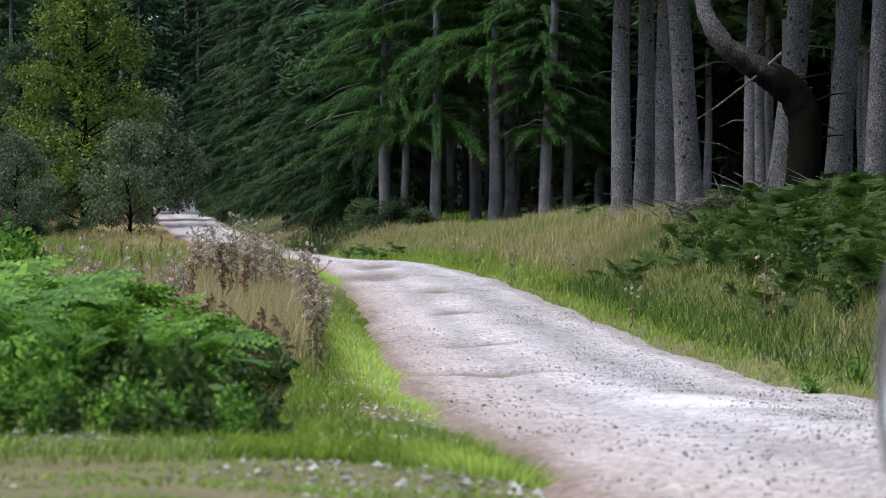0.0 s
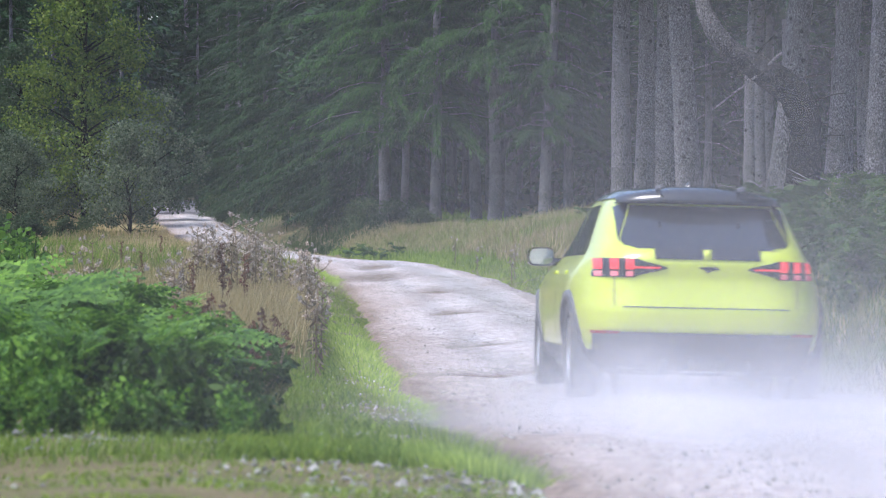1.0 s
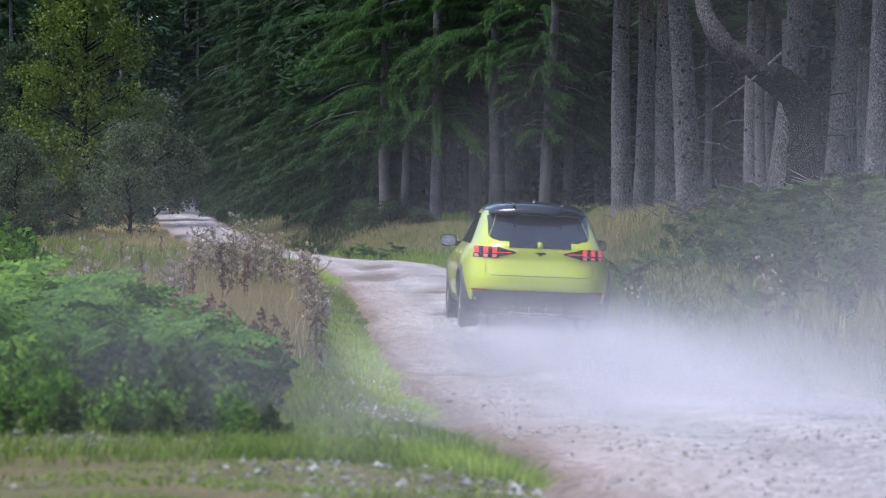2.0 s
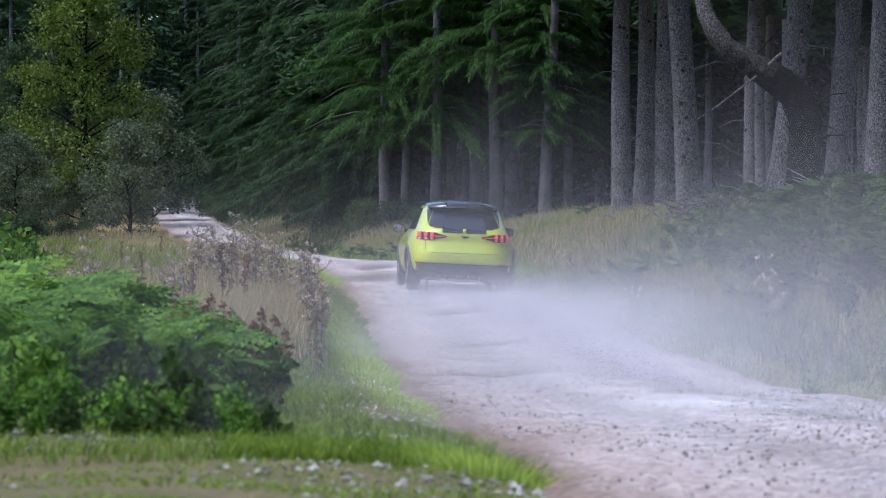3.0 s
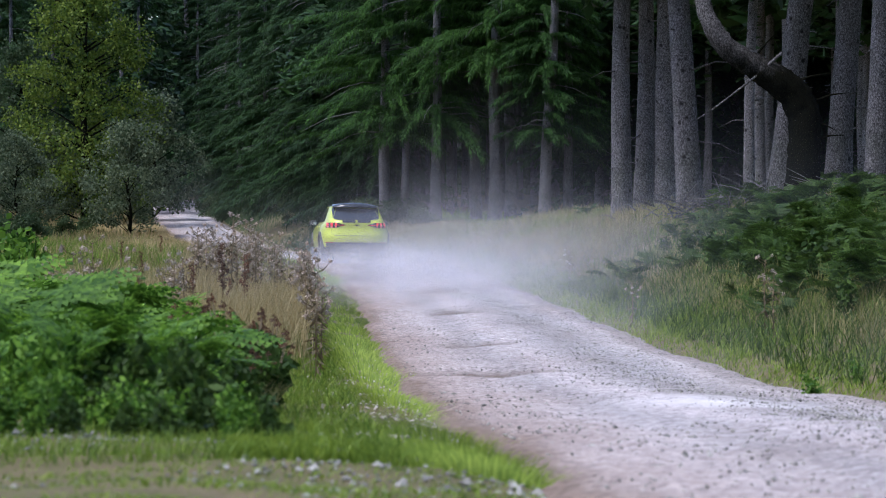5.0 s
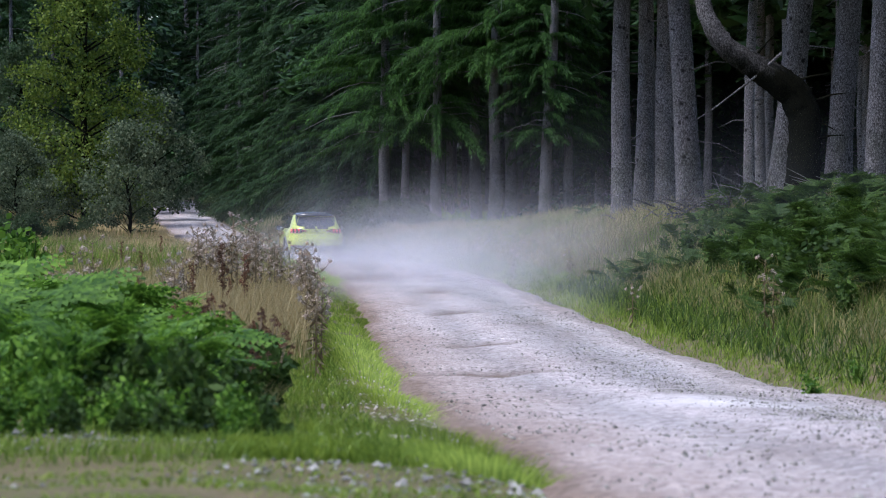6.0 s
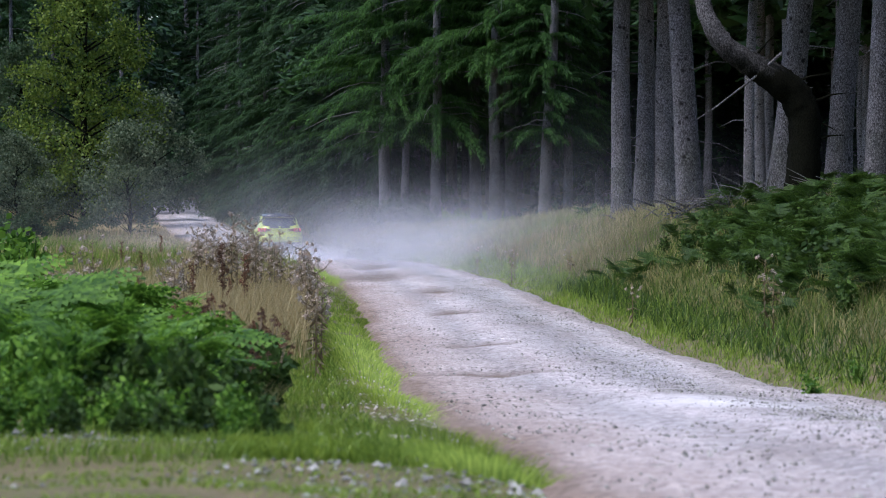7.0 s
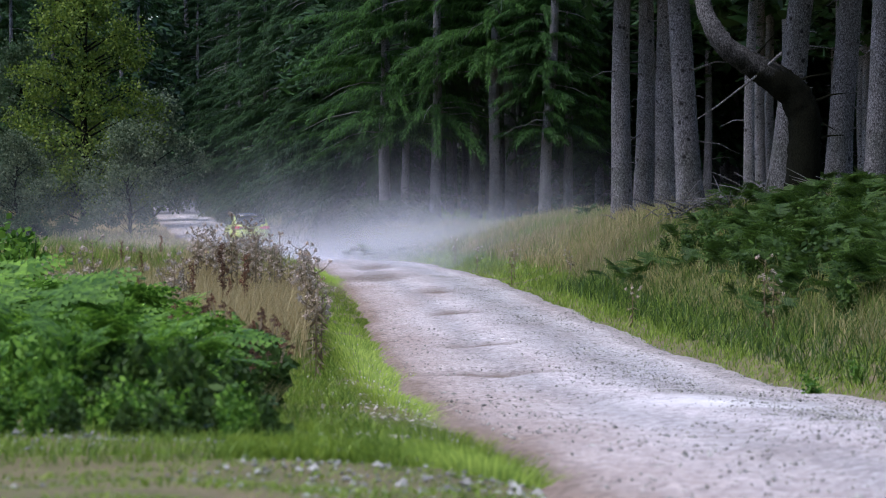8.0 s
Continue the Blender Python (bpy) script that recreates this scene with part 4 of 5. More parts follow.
def build_grass():
    r = np.random.default_rng(11)

    def lay(name, label, xy, h0, h1, wide, lean, mat, seed):
        x, y = xy
        h = r.uniform(h0, h1, len(x)) * (0.8 + 0.3 * wave(x, y, 1.1, 5)) * (np.clip((y - 11.0 + 0.6 * wave(x, y, 1.6, 8)) / 3.5, 0.2, 1.0) if h1 > 0.2 else 1.0)
        h = h * np.where(x > road_edges(y)[1], np.clip(0.35 + y / 90, 0.5, 1.0), 1.0)
        blades(name, label, x, y, h, (0.0018 + 0.00008 * y) * wide * r.uniform(0.7, 1.4, len(x)), lean, mat, seed)
    # right verge
    lay("verge_grass", "short green grass along the track's edge", scatter(38000, 12, 92, -0.04, 1.2, 1, 1, 0.8), 0.05, 0.17, 1.0, 0.7, GRASS, 1)
    lay("meadow_grass", "half-dry tall grass on the bank", scatter(40000, 16, 125, 0.9, 5.5, 1, 2, 0.9), 0.22, 0.55, 0.8, 0.6, MIX_GRASS, 2)
    lay("dry_grass", "straw-coloured grass on the bank", scatter(46000, 46, 130, 0.9, 5.0, 1, 3, 1.0, 0.05, 0.5), 0.3, 0.6, 0.7, 0.55, STRAW, 3)
    lay("green_grass", "green grass on the bank", scatter(60000, 14, 120, 0.25, 4.8, 1, 4, 0.85, -0.3), 0.15, 0.42, 0.8, 0.7, GRASS, 4)
    lay("wood_grass", "green grass and sorrel under the trees", scatter(16000, 50, 150, 3.5, 9, 1, 5, 1.0), 0.2, 0.5, 1.3, 0.6, GRASS, 5)
    lay("bank_grass", "tall mixed grass between the bracken of the bank", scatter(14000, 22, 54, 1.1, 5.0, 1, 17, 0.9), 0.2, 0.6, 0.7, 0.75, MIX_GRASS, 17)
    # this bank grass takes the shade-toned frond green
    lay("bank_grass", "green grass between the bracken of the bank", scatter(34000, 18, 54, 0.4, 5.0, 1, 18, 0.9), 0.15, 0.5, 1.0, 0.85, FERN_SHADED, 18)
    # left verge and meadow
    lay("verge_grass", "mown-looking green grass beside the track", scatter(64000, 11.5, 85, -0.06, 1.3, -1, 6, 0.6), 0.03, 0.12, 1.0, 0.8, GRASS, 6)
    lay("verge_grass", "mossy short grass between scattered stones", scatter(62000, 8.6, 15.5, -0.1, 4.6, -1, 7, 1.0, -0.3, 1.9), 0.015, 0.055, 1.3, 0.9, GRASS, 7)
    lay("green_grass", "lush green grass among the bracken", scatter(60000, 11.4, 30, 0.6, 6, -1, 8, 0.75), 0.04, 0.17, 1.0, 0.7, GRASS, 8)
    lay("dry_grass", "tall straw-coloured grass among thistles", scatter(38000, 29, 56, 0.9, 2.9, -1, 9, 0.9, -0.1), 0.4, 0.75, 1.0, 0.3, STRAW, 9)
    lay("meadow_grass", "half-dry grass of the clearing", scatter(24000, 26, 90, 0.8, 9, -1, 10, 0.9), 0.3, 0.6, 1.0, 0.5, MIX_GRASS, 10)
    lay("meadow_grass", "mixed weeds and grass between verge and bracken", scatter(22000, 17, 40, 1.15, 2.8, -1, 19, 0.8), 0.08, 0.36, 0.8, 0.5, MIX_GRASS, 19)
    lay("rushes", "bright green rushes in the clearing", scatter(9000, 58, 84, 3.2, 8, -1, 12, 1.0, 0.1, 0.5), 0.4, 0.75, 1.0, 0.3, GRASS, 12)
    lay("dry_grass", "bleached tall grass across the clearing", scatter(26000, 46, 120, 2.0, 12, -1, 16, 1.0, -0.2, 0.6), 0.35, 0.65, 0.9, 0.45, STRAW, 16)
    lay("dry_grass", "straw-coloured grass beside the far track", scatter(26000, 125, 200, 0.35, 9, -1, 13, 1.0), 0.3, 0.55, 1.2, 0.4, STRAW, 13)
    lay("green_grass", "green grass beside the far track", scatter(20000, 120, 235, 0.2, 6, 1, 14, 1.0), 0.2, 0.5, 1.4, 0.5, LEAF_DULL, 14)
    lay("green_grass", "green grass of the far clearing", scatter(12000, 100, 240, 1.0, 14, -1, 15, 1.0), 0.3, 0.6, 1.4, 0.5, MIX_GRASS, 15)


def frond_mesh(seed, mat):
    r = np.random.default_rng(seed)
    tris = []
    pairs = 15

    def spine(s):
        return np.array([0.02 * math.sin(4 * s), 0.95 * s ** 1.25, 0.62 * math.sin(min(1, s * 1.15) * 1.45) - 0.22 * max(0, s - 0.5) ** 1.2])
    for i in range(pairs):
        s = 0.28 + 0.72 * i / pairs
        p = spine(s)
        ln = 0.36 * math.sin(math.pi * min(1, 0.12 + 0.95 * (1 - (s - 0.28) / 0.76) ** 0.8)) ** 0.8 * r.uniform(0.85, 1.1) + 0.02
        for side in (-1, 1):
            d = np.array([side * 0.9, 0.42, -0.16 + r.normal(0, 0.12)])
            d /= np.linalg.norm(d)
            f = np.array([-side * 0.42, 0.9, 0.1])
            f /= np.linalg.norm(f)
            k = 6
            for j in range(k):
                a, b = p + d * ln * j / k, p + d * ln * (j + 1) / k
                w = 0.062 * (1 - j / k) ** 0.7 * (ln / 0.36 + 0.25)
                for e in (-1, 1):
                    tris.append((a, b, (a + b) / 2 + f * e * w + d * 0.02 + np.array([0, 0, -0.01])))
    pts = [spine(s) for s in np.linspace(0, 1, 7)]
    for a, b in zip(pts, pts[1:]):
        w = np.array([0.006, 0, 0])
        tris += [(a - w, a + w, b + w), (a - w, b + w, b - w)]
    return strip_mesh("frond", np.array(tris), [(0, 1, 2)], mat)


def bracken_kind(label, mat, seed, fronds=7):
    r = np.random.default_rng(seed)
    t = thing("bracken", label, "fern")
    meshes = [frond_mesh(seed + k, mat) for k in range(3)]
    for k in range(fronds):
        o = part("frond", meshes[k % 3], mat, t)
        o["kind"] = "stuff"
        s = r.uniform(0.75, 1.15)
        o.matrix_basis = pose(r.normal(0, 0.06), r.normal(0, 0.06), 0, r.uniform(0, 40), r.uniform(-14, 14), 360 * k / fronds + r.uniform(-20, 20)) @ Matrix.Diagonal((s, s, s, 1))
    return t


def build_bracken():
    r = np.random.default_rng(21)
    left = [bracken_kind("fresh green bracken at the clearing's edge", FERN, 300 + 10 * k) for k in range(3)]
    spots = [(at_px(r.uniform(-80, 320 - (d - 15) * 3), d), d) for d in r.uniform(15.2, 26.5, 84)]
    for i, (x, y) in enumerate(spots):
        place(left[i % 3], x, y, r.uniform(0, 360), r.uniform(0.3, 0.8) * (0.7 if y < 17 else 1.0), first=i < 3)
    right = [bracken_kind("dark green bracken under the trees, shade put into its colour", FERN_SHADED, 400 + 10 * k) for k in range(3)]
    n = 0
    for _ in range(1400):
        y = r.uniform(25, 56)
        px = r.uniform(1180, 1620)
        x = at_px(px, y)
        u = x - float(road_edges(y)[1])
        if u < 0.9 + 1.2 * r.random() + max(0, y - 36) * 0.07 or u > 6:
            continue
        place(right[n % 3], x, y, r.uniform(0, 360), r.uniform(0.3, 0.56), first=n < 3)
        n += 1
        if n > 205:
            break
    for px, y, s in ((1100, 47, 0.95), (1135, 49, 0.8), (1210, 46, 0.8), (640, 92, 1.0), (665, 94, 0.9), (700, 92, 0.9), (1040, 80, 0.8), (960, 95, 0.8), (620, 95, 0.9)):
        place(right[0], at_px(px, y), y, r.uniform(0, 360), s * 0.6)


def thistle_kind(seed, label, height):
    r = np.random.default_rng(seed)
    t = thing("thistle", label, "wild plant")
    s = Shape()
    s.tube([(0, 0, -0.05), (0.02, 0.01, height * 0.5), (0.0, 0.03, height)], [0.009, 0.008, 0.005], 5)
    heads = []
    for k in range(6):
        z = height * r.uniform(0.5, 0.98)
        a = r.uniform(0, 6.28)
        ln = r.uniform(0.08, 0.24)
        e = (math.cos(a) * ln, math.sin(a) * ln, z + ln * r.uniform(0.4, 1.0))
        s.tube([(0.01, 0.01, z), (e[0] * 0.6, e[1] * 0.6, z + (e[2] - z) * 0.4), e], [0.006, 0.005, 0.004], 4)
        heads.append(e)
    part("stem", s, THISTLE, t)
    leaves = []
    for k in range(34):
        z = height * r.uniform(0.05, 0.85)
        a, ln = r.uniform(0, 6.28), r.uniform(0.08, 0.2)
        d = np.array([math.cos(a), math.sin(a), r.uniform(-0.9, 0.3)])
        w = np.array([-math.sin(a), math.cos(a), r.uniform(-0.3, 0.3)]) * 0.02
        p = np.array([0, 0, z])
        leaves.append((p, p + d * ln * 0.5 + w, p + d * ln, p + d * ln * 0.5 - w))
    part("foliage", strip_mesh("foliage", np.array(leaves), QUAD, THISTLE), THISTLE, t, "shrivelled brown-green leaves")["kind"] = "stuff"
    tuft = leaf_cloud("seed_head", [(0, 0, 0)], [0.022], 22, 0.034, seed, FLUFF, 1.1)
    for e in heads:
        o = part("seed_head", tuft, FLUFF, t, "pale fluffy seed head")
        o["kind"] = "stuff"
        o.matrix_basis = pose(*e, 0, 0, r.uniform(0, 360))
    return t


def build_thistles():
    r = np.random.default_rng(31)
    kinds = [thistle_kind(500 + k, "withered brown thistle with pale fluffy seed heads", 0.95 + 0.12 * k) for k in range(4)]
    spots = [(r.uniform(345, 500), r.uniform(42, 56)) for _ in range(64)] + [(r.uniform(60, 335), r.uniform(29, 38)) for _ in range(30)]
    spots += [(r.normal(545, 14) - (y - 35) * 1.0, y) for y in r.uniform(27, 46, 34)]
    for i, (px, y) in enumerate(spots):
        place(kinds[i % 4], at_px(px, y), y, r.uniform(0, 360), (r.uniform(0.55, 0.82) if y < 40 else r.uniform(0.8, 1.02) * float(np.interp(px, [345, 380, 450, 540], [0.8, 0.97, 0.86, 0.68]))), first=i < 4)
    for px, y in ((910, 62), (905, 60), (845, 66), (1120, 40), (1370, 32), (1355, 33), (805, 75), (1010, 52)):
        place(kinds[int(px) % 4], at_px(px, y), y, r.uniform(0, 360), 0.6)
    # dock spikes
    dock = thing("dock_plant", "rusty brown dock seed spike among dry grass", "wild plant")
    s = Shape()
    s.tube([(0, 0, -0.05), (0.02, 0, 0.6), (0.0, 0.02, 1.1)], [0.009, 0.008, 0.004], 5)
    part("stem", s, RUST, dock)
    cs = [(r.normal(0, 0.025), r.normal(0, 0.025), z) for z in np.linspace(0.55, 1.1, 14)]
    part("seeds", leaf_cloud("seeds", cs, [0.035] * 14, 26, 0.03, 5, RUST), RUST, dock)["kind"] = "stuff"
    for i, (px, y, s) in enumerate(((434, 36, 0.85), (392, 37, 0.92), (340, 36, 0.8), (405, 37.5, 0.6), (250, 52, 0.6), (215, 60, 0.6), (285, 68, 0.6))):
        place(dock, at_px(px, y), y, r.uniform(0, 360), s, first=i == 0)


def build_weeds():
    r = np.random.default_rng(41)
    kinds = []
    for k in range(5):
        # later clumps take the green that has shade in it
        leafy = FERN if k < 2 else FERN_SHADED
        t = thing("nettle_clump", "leafy green nettle clump at the verge" if k < 3 else "dark leafy weeds among the bracken, shade put into their colour", "wild plant")
        s = Shape()
        cs = []
        for _ in range(7):
            a, q = r.uniform(0, 6.28), r.uniform(0.02, 0.16)
            x, y, h = q * math.cos(a), q * math.sin(a), r.uniform(0.25, 0.5)
            s.tube([(x * 0.5, y * 0.5, -0.03), (x, y, h)], [0.005, 0.003], 4)
            cs += [(x * (0.5 + 0.5 * z), y * (0.5 + 0.5 * z), h * z) for z in (0.3, 0.5, 0.7, 0.85, 1.0)]
        part("stem", s, FERN_SHADED, t)["kind"] = "stuff"
        part("foliage", leaf_cloud("foliage", cs, [0.07] * len(cs), 9, 0.075, 600 + k, leafy), leafy, t)["kind"] = "stuff"
        kinds.append(t)
    for i in range(80):
        y = r.uniform(13.6, 19)
        place(kinds[i % 3], at_px(r.uniform(-30, 470 - (y - 13) * 8), y), y, r.uniform(0, 360), r.uniform(0.4, 0.85), first=i < 3)
    for i in range(90):
        y = r.uniform(12.7, 15.2)
        place(kinds[i % 3], at_px(r.uniform(-30, 500 - (y - 12.7) * 12), y), y, r.uniform(0, 360), r.uniform(0.2, 0.45))
    for _ in range(110):
        y = r.uniform(25, 52)
        x = float(road_edges(y)[1]) + r.uniform(1.2 + 0.03 * (y - 25), 4.8)
        place(kinds[3 + _ % 2], x, y, r.uniform(0, 360), r.uniform(0.55, 1.1), first=_ < 2)
    for px, y, s in ((20, 46, 1.9), (45, 48, 2.2), (30, 60, 2.2), (300, 24, 1.3), (1440, 24.5, 0.5), (1520, 26, 0.4)):
        place(kinds[0], at_px(px, y), y, r.uniform(0, 360), s)
    # dark weed with brown flower heads
    t = thing("burdock", "tall dark green weed with brown burr heads", "wild plant")
    s = Shape()
    cs, hs = [], []
    for _ in range(9):
        a, q, h = r.uniform(0, 6.28), r.uniform(0.05, 0.24), r.uniform(0.45, 0.75)
        x, y = q * math.cos(a), q * math.sin(a)
        s.tube([(x * 0.2, y * 0.2, -0.03), (x * 0.6, y * 0.6, h * 0.5), (x, y, h)], [0.008, 0.006, 0.003], 4)
        cs += [(x * z, y * z, h * z) for z in (0.25, 0.4, 0.55, 0.7)]
        hs += [(x, y, h), (x + 0.05, y - 0.02, h - 0.08)]
    part("stem", s, THISTLE, t)["kind"] = "stuff"
    part("foliage", leaf_cloud("foliage", cs, [0.11] * len(cs), 12, 0.12, 611, FERN_SHADED), FERN_SHADED, t)["kind"] = "stuff"
    burr = leaf_cloud("burr", [(0, 0, 0)], [0.02], 24, 0.025, 612, RUST, 1.0)
    for h in hs:
        o = part("burr", burr, RUST, t, "brown burr head")
        o["kind"] = "stuff"
        o.matrix_basis = pose(*h)
    for i, (px, y, sc) in enumerate(((425, 19.2, 1.0), (455, 19.8, 0.95), (395, 20.2, 0.9), (470, 18.4, 0.6), (365, 21, 0.9))):
        place(t, at_px(px, y), y, r.uniform(0, 360), sc, first=i == 0)
    # pale dead log in the bracken
    t = thing("dead_log", "weathered pale grey dead log lying in the bracken", "log")
    s = Shape()
    s.tube([(-0.28, 0.1, 0.0), (-0.1, 0.03, 0.05), (0.1, -0.02, 0.03), (0.24, -0.08, 0.07)], [0.035, 0.045, 0.04, 0.025], 9)
    s.tube([(0.08, -0.02, 0.05), (0.14, 0.05, 0.12)], [0.015, 0.008], 6)
    part("stem", s, WEATHERED, t)
    x, y = at_px(285, 21), 19.0
    t.matrix_basis = pose(at_px(285, y), y, EYE - (618 - 350) * y / 5600, 0, 4, 8)
    # brash under the trees
    t = thing("brash_pile", "fallen grey twigs and brash under the trees", "branches")
    s = Shape()
    for _ in range(46):
        a, ln = r.uniform(0, 6.28), r.uniform(0.3, 1.3)
        p = Vector((r.normal(0, 0.6), r.normal(0, 0.8), r.uniform(0.02, 0.3)))
        d = Vector((math.cos(a), math.sin(a), r.uniform(-0.1, 0.6)))
        s.tube([p, p + d * ln * 0.5 + Vector((0, 0, 0.05)), p + d * ln], [0.014, 0.01, 0.004], 4)
    part("twig", s, BARK, t)["kind"] = "stuff"
    place(t, at_px(1285, 56), 56, first=True)
    place(t, at_px(1330, 54), 54, 90, 0.9)
    place(t, at_px(1450, 52), 52, 200, 0.9)
    place(t, at_px(1240, 57), 57, 40, 0.7)


def stone_field(name, label, x, y, z, size, seed):
    r = np.random.default_rng(seed)
    n = len(x)
    base = np.array([(1, 0, 0), (-1, 0, 0), (0, 1, 0), (0, -1, 0), (0, 0, 0.7), (0, 0, -0.7)])
    v = base[None] * r.uniform(0.6, 1.2, (n, 6, 1)) * size[:, None, None] + np.stack([x, y, z], -1)[:, None]
    a = r.uniform(0, 6.28, n)
    d = v - np.stack([x, y, z], -1)[:, None]
    c, s = np.cos(a)[:, None], np.sin(a)[:, None]
    v = np.stack([d[..., 0] * c - d[..., 1] * s + x[:, None], d[..., 0] * s + d[..., 1] * c + y[:, None], d[..., 2] + z[:, None]], -1)
    me = strip_mesh(name, v, [(0, 2, 4), (2, 1, 4), (1, 3, 4), (3, 0, 4), (2, 0, 5), (1, 2, 5), (3, 1, 5), (0, 3, 5)], STONE)
    me.polygons.foreach_set("use_smooth", [False] * len(me.polygons))
    return tagged(new(name, me), label, "stones", kind="stuff")


def build_stones():
    r = np.random.default_rng(51)
    n = 13000
    y = 10 + 56 * r.random(n) ** 1.3
    l, rr = road_edges(y)
    u = r.random(n)
    u = np.where(r.random(n) < 0.5, 0.72 + r.normal(0, 0.13, n), u)
    u = np.clip(u, 0.02, 0.99)
    x = l + (rr - l) * u
    z = soft_interp(y, RISE_Y, RISE_Z) + 0.05 * (1 - (2 * u - 1) ** 2) - 0.03 * (np.exp(-((u - 0.27) / 0.09) ** 2) + np.exp(-((u - 0.75) / 0.09) ** 2)) + 0.002
    stone_field("track_stones", "loose pale stones on the track", x, y, z, r.uniform(0.005, 0.012, n) * (1 + 0.9 * (r.random(n) < 0.08)), 1)
    x, y = scatter(5200, 9.2, 14.0, 0.0, 4.6, -1, 52, 1.0, 0.05, 1.7)
    stone_field("verge_stones", "pale stones strewn over the mossy verge", x, y, ground_z(x, y) + 0.004, r.uniform(0.004, 0.018, len(x)) * (1 + (r.random(len(x)) < 0.06)), 2)
    x, y = scatter(2000, 13, 36, 0.0, 0.9, -1, 53, 0.6)
    stone_field("verge_stones", "pale stones in the short verge grass", x, y, ground_z(x, y) + 0.012, r.uniform(0.006, 0.018, len(x)), 3)


build_grass()
build_bracken()
build_thistles()
build_weeds()
build_stones()

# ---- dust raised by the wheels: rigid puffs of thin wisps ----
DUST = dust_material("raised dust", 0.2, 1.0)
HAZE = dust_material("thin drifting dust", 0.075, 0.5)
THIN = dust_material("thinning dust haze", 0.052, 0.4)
scene.cycles.transparent_max_bounces = 320


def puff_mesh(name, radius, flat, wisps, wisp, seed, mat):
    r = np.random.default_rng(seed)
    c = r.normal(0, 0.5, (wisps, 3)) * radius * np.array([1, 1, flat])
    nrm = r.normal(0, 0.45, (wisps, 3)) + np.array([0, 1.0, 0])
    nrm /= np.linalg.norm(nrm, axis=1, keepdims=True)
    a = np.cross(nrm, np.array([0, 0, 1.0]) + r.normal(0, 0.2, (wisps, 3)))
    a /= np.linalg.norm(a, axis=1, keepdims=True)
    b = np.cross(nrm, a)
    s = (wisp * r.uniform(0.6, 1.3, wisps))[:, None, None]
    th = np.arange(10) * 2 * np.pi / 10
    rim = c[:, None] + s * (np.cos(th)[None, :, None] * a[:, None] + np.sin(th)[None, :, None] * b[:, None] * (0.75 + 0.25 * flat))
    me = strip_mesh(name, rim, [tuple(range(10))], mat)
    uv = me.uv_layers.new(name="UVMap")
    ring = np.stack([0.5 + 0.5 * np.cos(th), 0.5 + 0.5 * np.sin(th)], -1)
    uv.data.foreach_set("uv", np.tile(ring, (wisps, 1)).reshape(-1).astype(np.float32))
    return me


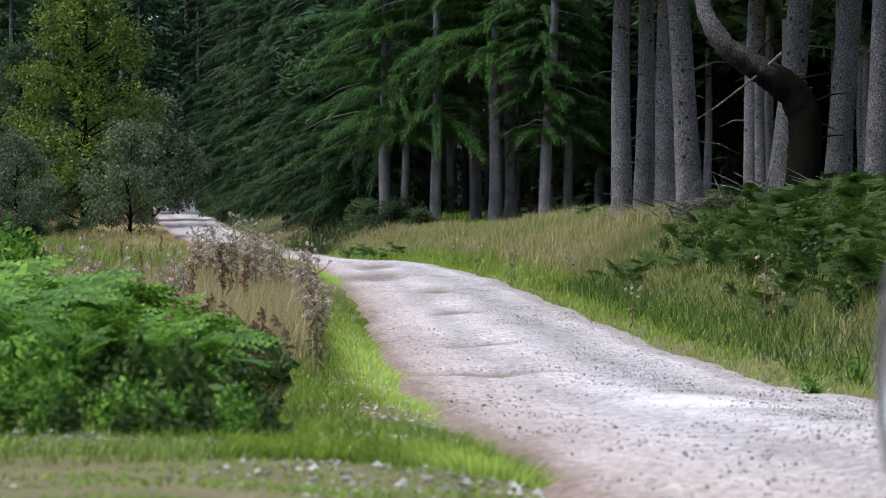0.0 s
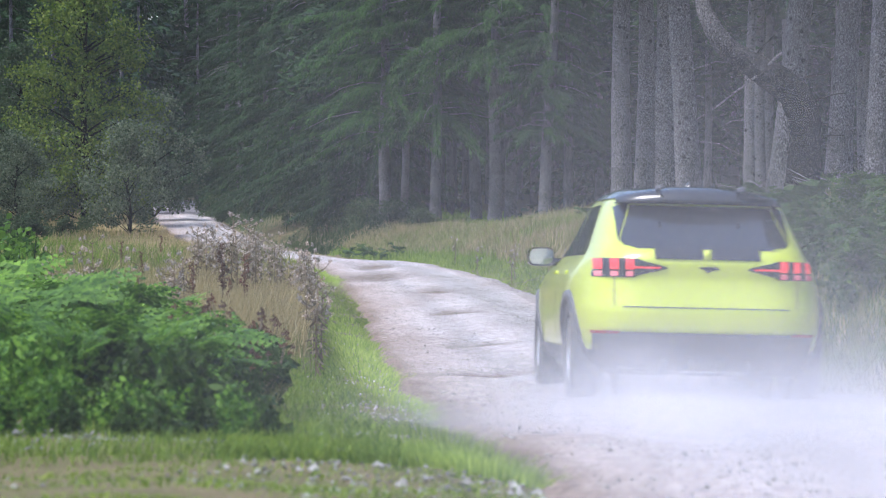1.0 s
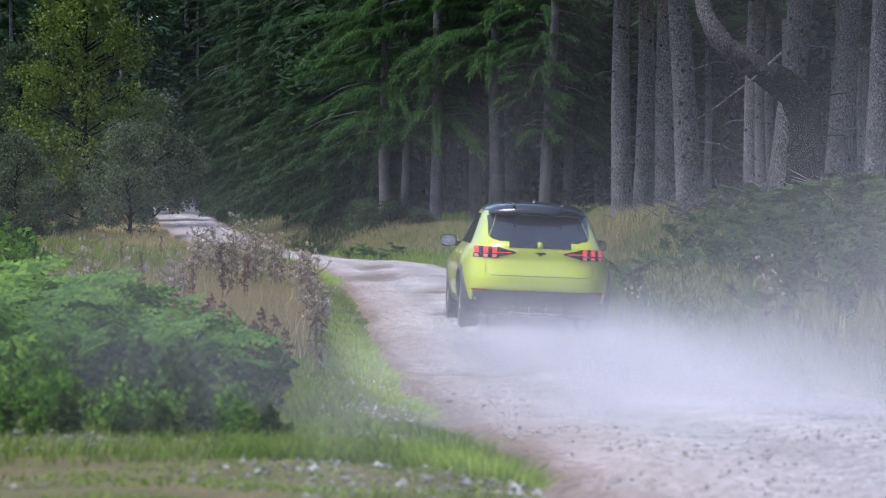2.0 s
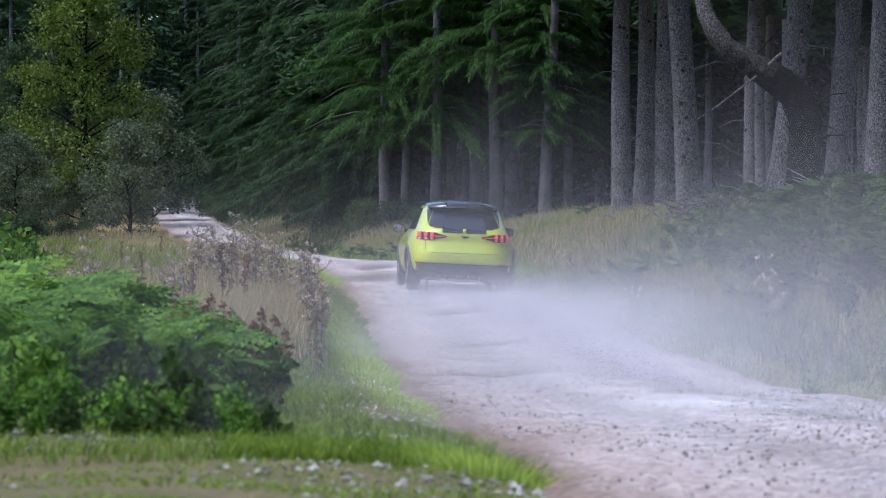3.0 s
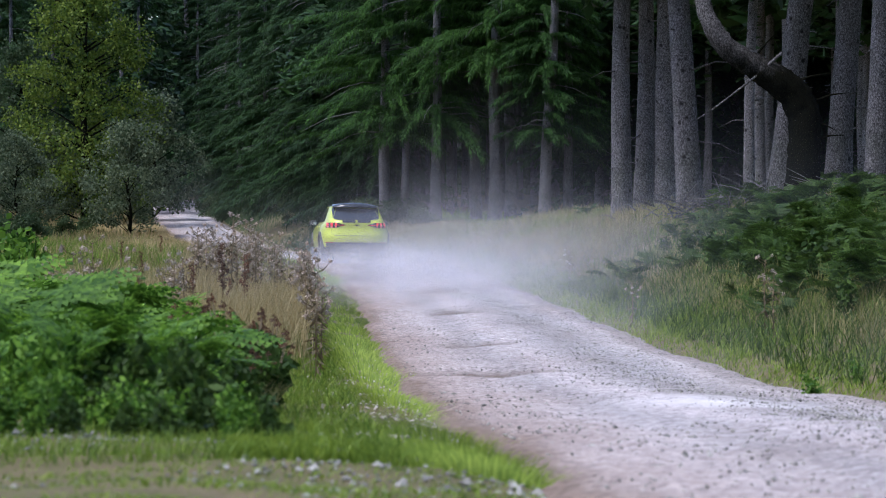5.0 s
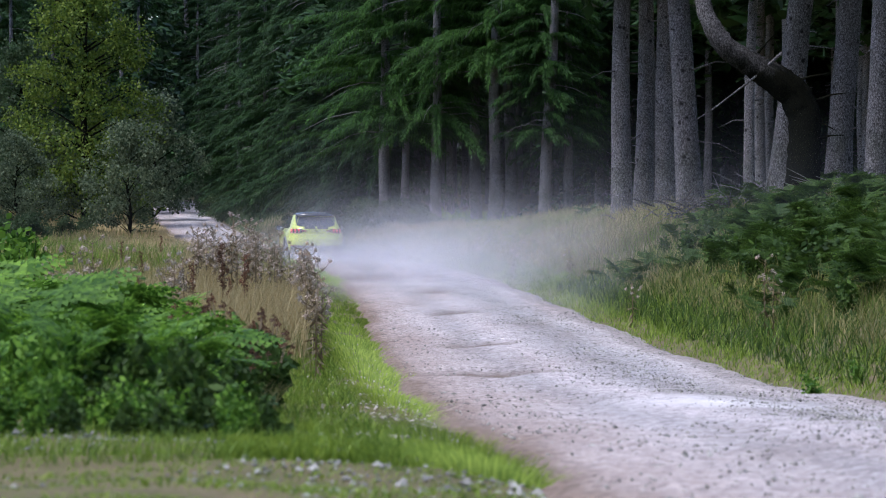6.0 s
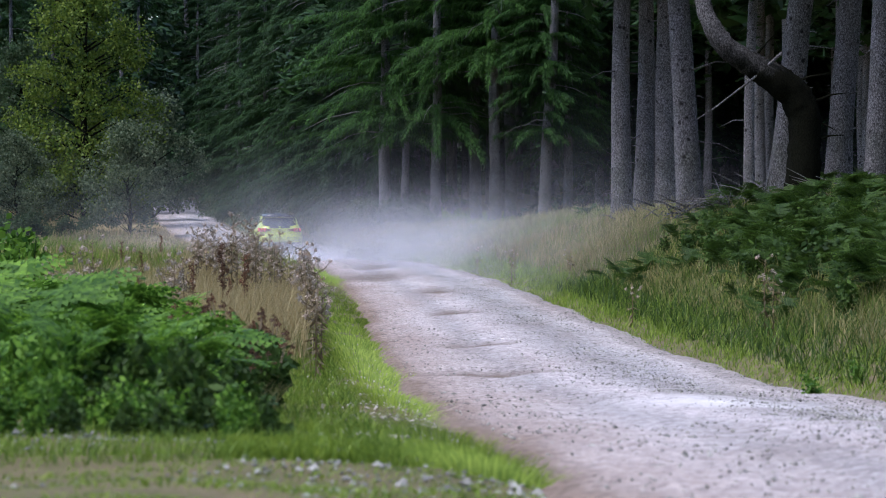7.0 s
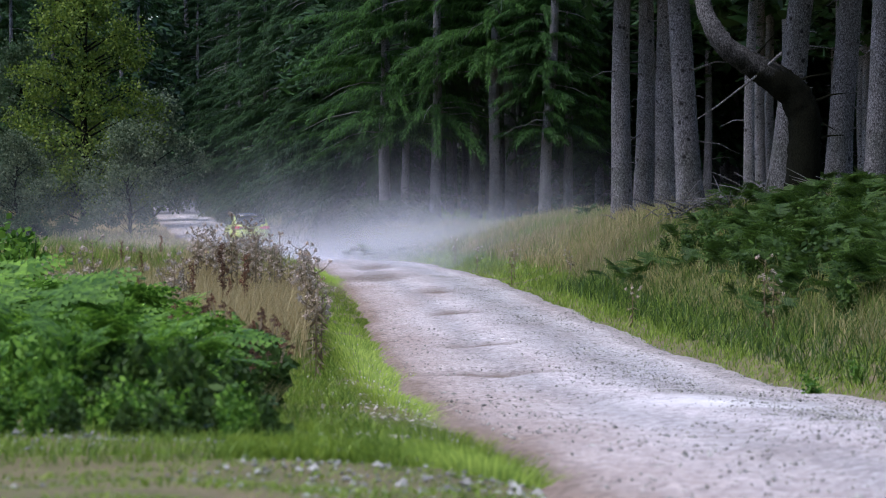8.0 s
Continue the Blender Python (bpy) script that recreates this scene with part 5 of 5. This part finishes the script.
def build_dust():
    """Each puff lies under the track until the car has passed, rises, drifts and settles again."""
    r = np.random.default_rng(61)
    low = [puff_mesh("wisps", 1.0, 0.35, 8, 0.95, 700 + k, DUST) for k in range(4)]
    tall = [puff_mesh("wisps", 1.7, 0.45, 8, 1.6, 710 + k, HAZE) for k in range(4)]
    kick = [puff_mesh("wisps", 0.6, 0.4, 8, 0.55, 730 + k, DUST) for k in range(3)]
    wide = [puff_mesh("wisps", 3.0, 0.4, 8, 2.9, 720 + k, THIN) for k in range(4)]
    plan = []

    def puff(mesh, label, te, x, y, rise, lift, hang, settle, drift, depth, spin):
        o = tagged(new("dust_puff", mesh), label, "dust cloud", kind="stuff")
        z = float(soft_interp(y, RISE_Y, RISE_Z))

        def at(t):
            if t <= te:
                age, h = 0.0, -depth
            else:
                age = t - te
                h = float(np.interp(age, [0, rise, hang, hang + settle], [-depth, lift * 0.8, lift * 1.2, -depth]))
            g = 1 - math.exp(-age * 0.9)
            return pose(x + drift[0] * age, y + drift[1] * g, z + h, 0, 0, spin * age)
        times = sorted({0.0, 8.0, *[round(k, 2) for k in (te - 0.04, te, te + rise * 0.5, te + rise, te + hang * 0.5, te + hang, te + hang + settle * 0.5, te + hang + settle) if 0.04 < k < 7.95]})
        plan.append((o, [(t, at(t)) for t in times]))
    ts = np.linspace(-0.6, 8.2, 400)
    ys = np.array([car_place(t)[1] for t in ts])
    ye = 4.0
    k = 0
    while ye < 133:
        te = float(np.interp(ye, ys, ts))
        x = car_place(te)[0]
        if ye < 40:
            # dense burst under and behind the tail
            for j in range(2):
                puff(low[(k + j) % 4], "thick pale dust puff rolling low over the track", te + 0.05, x + r.normal(-0.6 if ye < 26 else 0.1, 0.75), ye - 0.6 * j, 0.2, r.uniform(-0.3, 0.0), r.uniform(0.35, 0.75) + (0.5 if ye < 20 else 0.0), r.uniform(0.8, 1.2),
                     (r.normal(0.1, 0.3), r.uniform(1.0, 3.0)), 1.6, r.uniform(-12, 12))
        slow = float(np.interp(ye, [10, 30, 60, 90, 130], [0.75, 0.9, 1.1, 1.35, 1.6]))
        # thick roll in the wake
        for j in range(2 if ye < 70 else 1):
            puff(low[(k + 2 * j) % 4], "thick pale dust puff rolling low over the track", te + 0.06 + 0.2 * j, x + r.normal(0.2 * j, 0.6 + 0.4 * j), ye + 0.4 * j, 0.3 + 0.2 * j, r.uniform(-0.25, 0.1) + 0.15 * j,
                 slow * r.uniform(0.5, 1.4), slow * r.uniform(1.2, 2.2), (r.normal(0.35, 0.35), r.uniform(0.5, 2.5)), 1.7, r.uniform(-12, 12))
        for sx in (-0.9, 0.9):
            puff(kick[(k + (sx > 0)) % 3], "small dense dust puff thrown up by a wheel", te - 0.05, x + sx, ye, 0.13, r.uniform(-0.12, 0.06), r.uniform(0.35, 0.6), 0.9,
                 (r.normal(0.1, 0.3), r.uniform(1.0, 3.0)), 1.3, r.uniform(-20, 20))
        # thinner cloud that spreads over both verges, more to the lee side
        for off, spread in ((0.2, 1.0), (2.4, 1.2))[:2 if ye > 50 else 1] if k % 2 else ((-1.7, 1.0), (1.0, 1.0)):
            puff(tall[r.integers(4)], "thin dust cloud drifting off the track", te + r.uniform(0.3, 0.7), x + off + r.normal(0, spread), ye, 1.0, r.uniform(0.0, 0.6), slow * r.uniform(1.4, 2.8), slow * r.uniform(2.0, 3.2),
                 (r.normal(0.1 if ye < 50 else 0.45, 0.3), r.uniform(0.5, 2.0)), 3.4, r.uniform(-8, 8))
        # wide veil that hangs on over the bank
        if k % 2 == 0 and ye > 42:
            puff(wide[(k // 2) % 4], "wide thin veil of dust over the verge", te + r.uniform(0.5, 1.0), x + r.normal(1.4 if ye < 60 else 2.8, 2.2), ye + 1, 1.6, r.uniform(-0.2, 0.7), slow * r.uniform(2.2, 3.6), slow * r.uniform(2.5, 4),
                 (r.normal(0.4, 0.3), r.uniform(0.5, 1.5)), 5.8, r.uniform(-6, 6))
        if ye > 66 and k % 2:
            # the late haze over the far clearing, on both sides
            puff(wide[(k // 2) % 4], "wide thin veil of dust over the clearing", te + r.uniform(0.5, 1.0), x + r.normal(-2.2, 4.2), ye + 1, 1.6, r.uniform(0.0, 1.0), r.uniform(4, 6), 4.0,
                 (r.normal(-0.1, 0.3), r.uniform(0.5, 1.5)), 6.2, r.uniform(-6, 6))
        ye += 1.5
        k += 1
    # the veil that blows past the camera just after the car
    for j in range(5):
        o = tagged(new("dust_puff", puff_mesh("wisps", 2.4, 0.5, 5, 3.2, 740 + j, VEIL)), "very thin veil of dust blowing past", "dust cloud", kind="stuff")
        x, y = r.uniform(0.2, 1.6), 8.5 + 1.5 * j
        t0 = 0.25 + 0.08 * j
        plan.append((o, [(0.0, pose(x + 1.5, y, -9)), (t0, pose(x + 1.5, y, -7.5)), (t0 + 0.45, pose(x + 0.5, y, 1.2)), (1.15, pose(x - 0.2, y, 1.2)), (1.6, pose(x - 0.8, y, -1.0)), (2.8 - 0.06 * j, pose(x - 2.2, y, -7.5)), (8.0, pose(x - 2.4, y, -9))]))
    return plan


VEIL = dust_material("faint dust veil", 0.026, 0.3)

# ---- what moves ----
CAR_T = [0.0, 0.5, 1.2, 1.7, 2.8, 4.0, 5.8, 7.5, 8.0]
CAR_Y = [7.1, 14.5, 25.7, 33.9, 51.3, 69.8, 96.2, 125.5, 134.0]
CAR_X = [2.7, 2.22, 1.73, 1.38, 0.54, -0.72, -3.58, -7.05, -8.1]


def car_place(t):
    y = float(np.mean([np.interp(t + k * 0.12, CAR_T, CAR_Y) if 0 <= t + k * 0.12 <= 8 else
                       (CAR_Y[0] + (t + k * 0.12) * 15.6 if t + k * 0.12 < 0 else CAR_Y[-1] + (t + k * 0.12 - 8) * 17.0) for k in (-2, -1, 0, 1, 2)]))
    x = float(np.mean([np.interp(y + k * 2.0, [-10] + CAR_Y + [160], [3.4] + CAR_X + [-11.6]) for k in (-2, -1, 0, 1, 2)]))
    return x, y


def car_pose(t):
    x, y = car_place(t)
    x2, y2 = car_place(t + 0.08)
    x0, y0 = car_place(t - 0.08)
    yaw = math.degrees(math.atan2(-(x2 - x0), y2 - y0))
    z = road_z(x, y + REAR_AXLE)
    zf = road_z(x - math.sin(radians(yaw)) * FRONT_AXLE, y + FRONT_AXLE)
    pitch = math.degrees(math.atan2(zf - z, FRONT_AXLE - REAR_AXLE))
    roll = float(np.interp(t, [0, 1.2, 2.8, 3.5, 4.2, 8], [0.6, 1.6, 3.0, 1.5, 0.8, 0.0]))
    z -= math.sin(radians(pitch)) * REAR_AXLE
    return pose(x, y, z, pitch, roll, yaw)


DUST_PLAN = build_dust()


def motions():
    for o, rows in DUST_PLAN:
        walk(o, rows)
    walk(CAR, [(i / 10, car_pose(i / 10)) for i in range(81)])
    steps = [i / 30 for i in range(241)]
    turned = [0.0]
    for a, b in zip(steps, steps[1:]):
        turned.append(turned[-1] + math.degrees((car_place(b)[1] - car_place(a)[1]) / 0.365))
    for w, sx, ya in WHEELS:
        face = Matrix.Identity(4) if sx > 0 else pose(0, 0, 0, 0, 0, 180)
        walk(w, [(t, pose(sx * TRACK, ya, AXLE_Z, -a) @ face) for t, a in zip(steps, turned)])


motions()
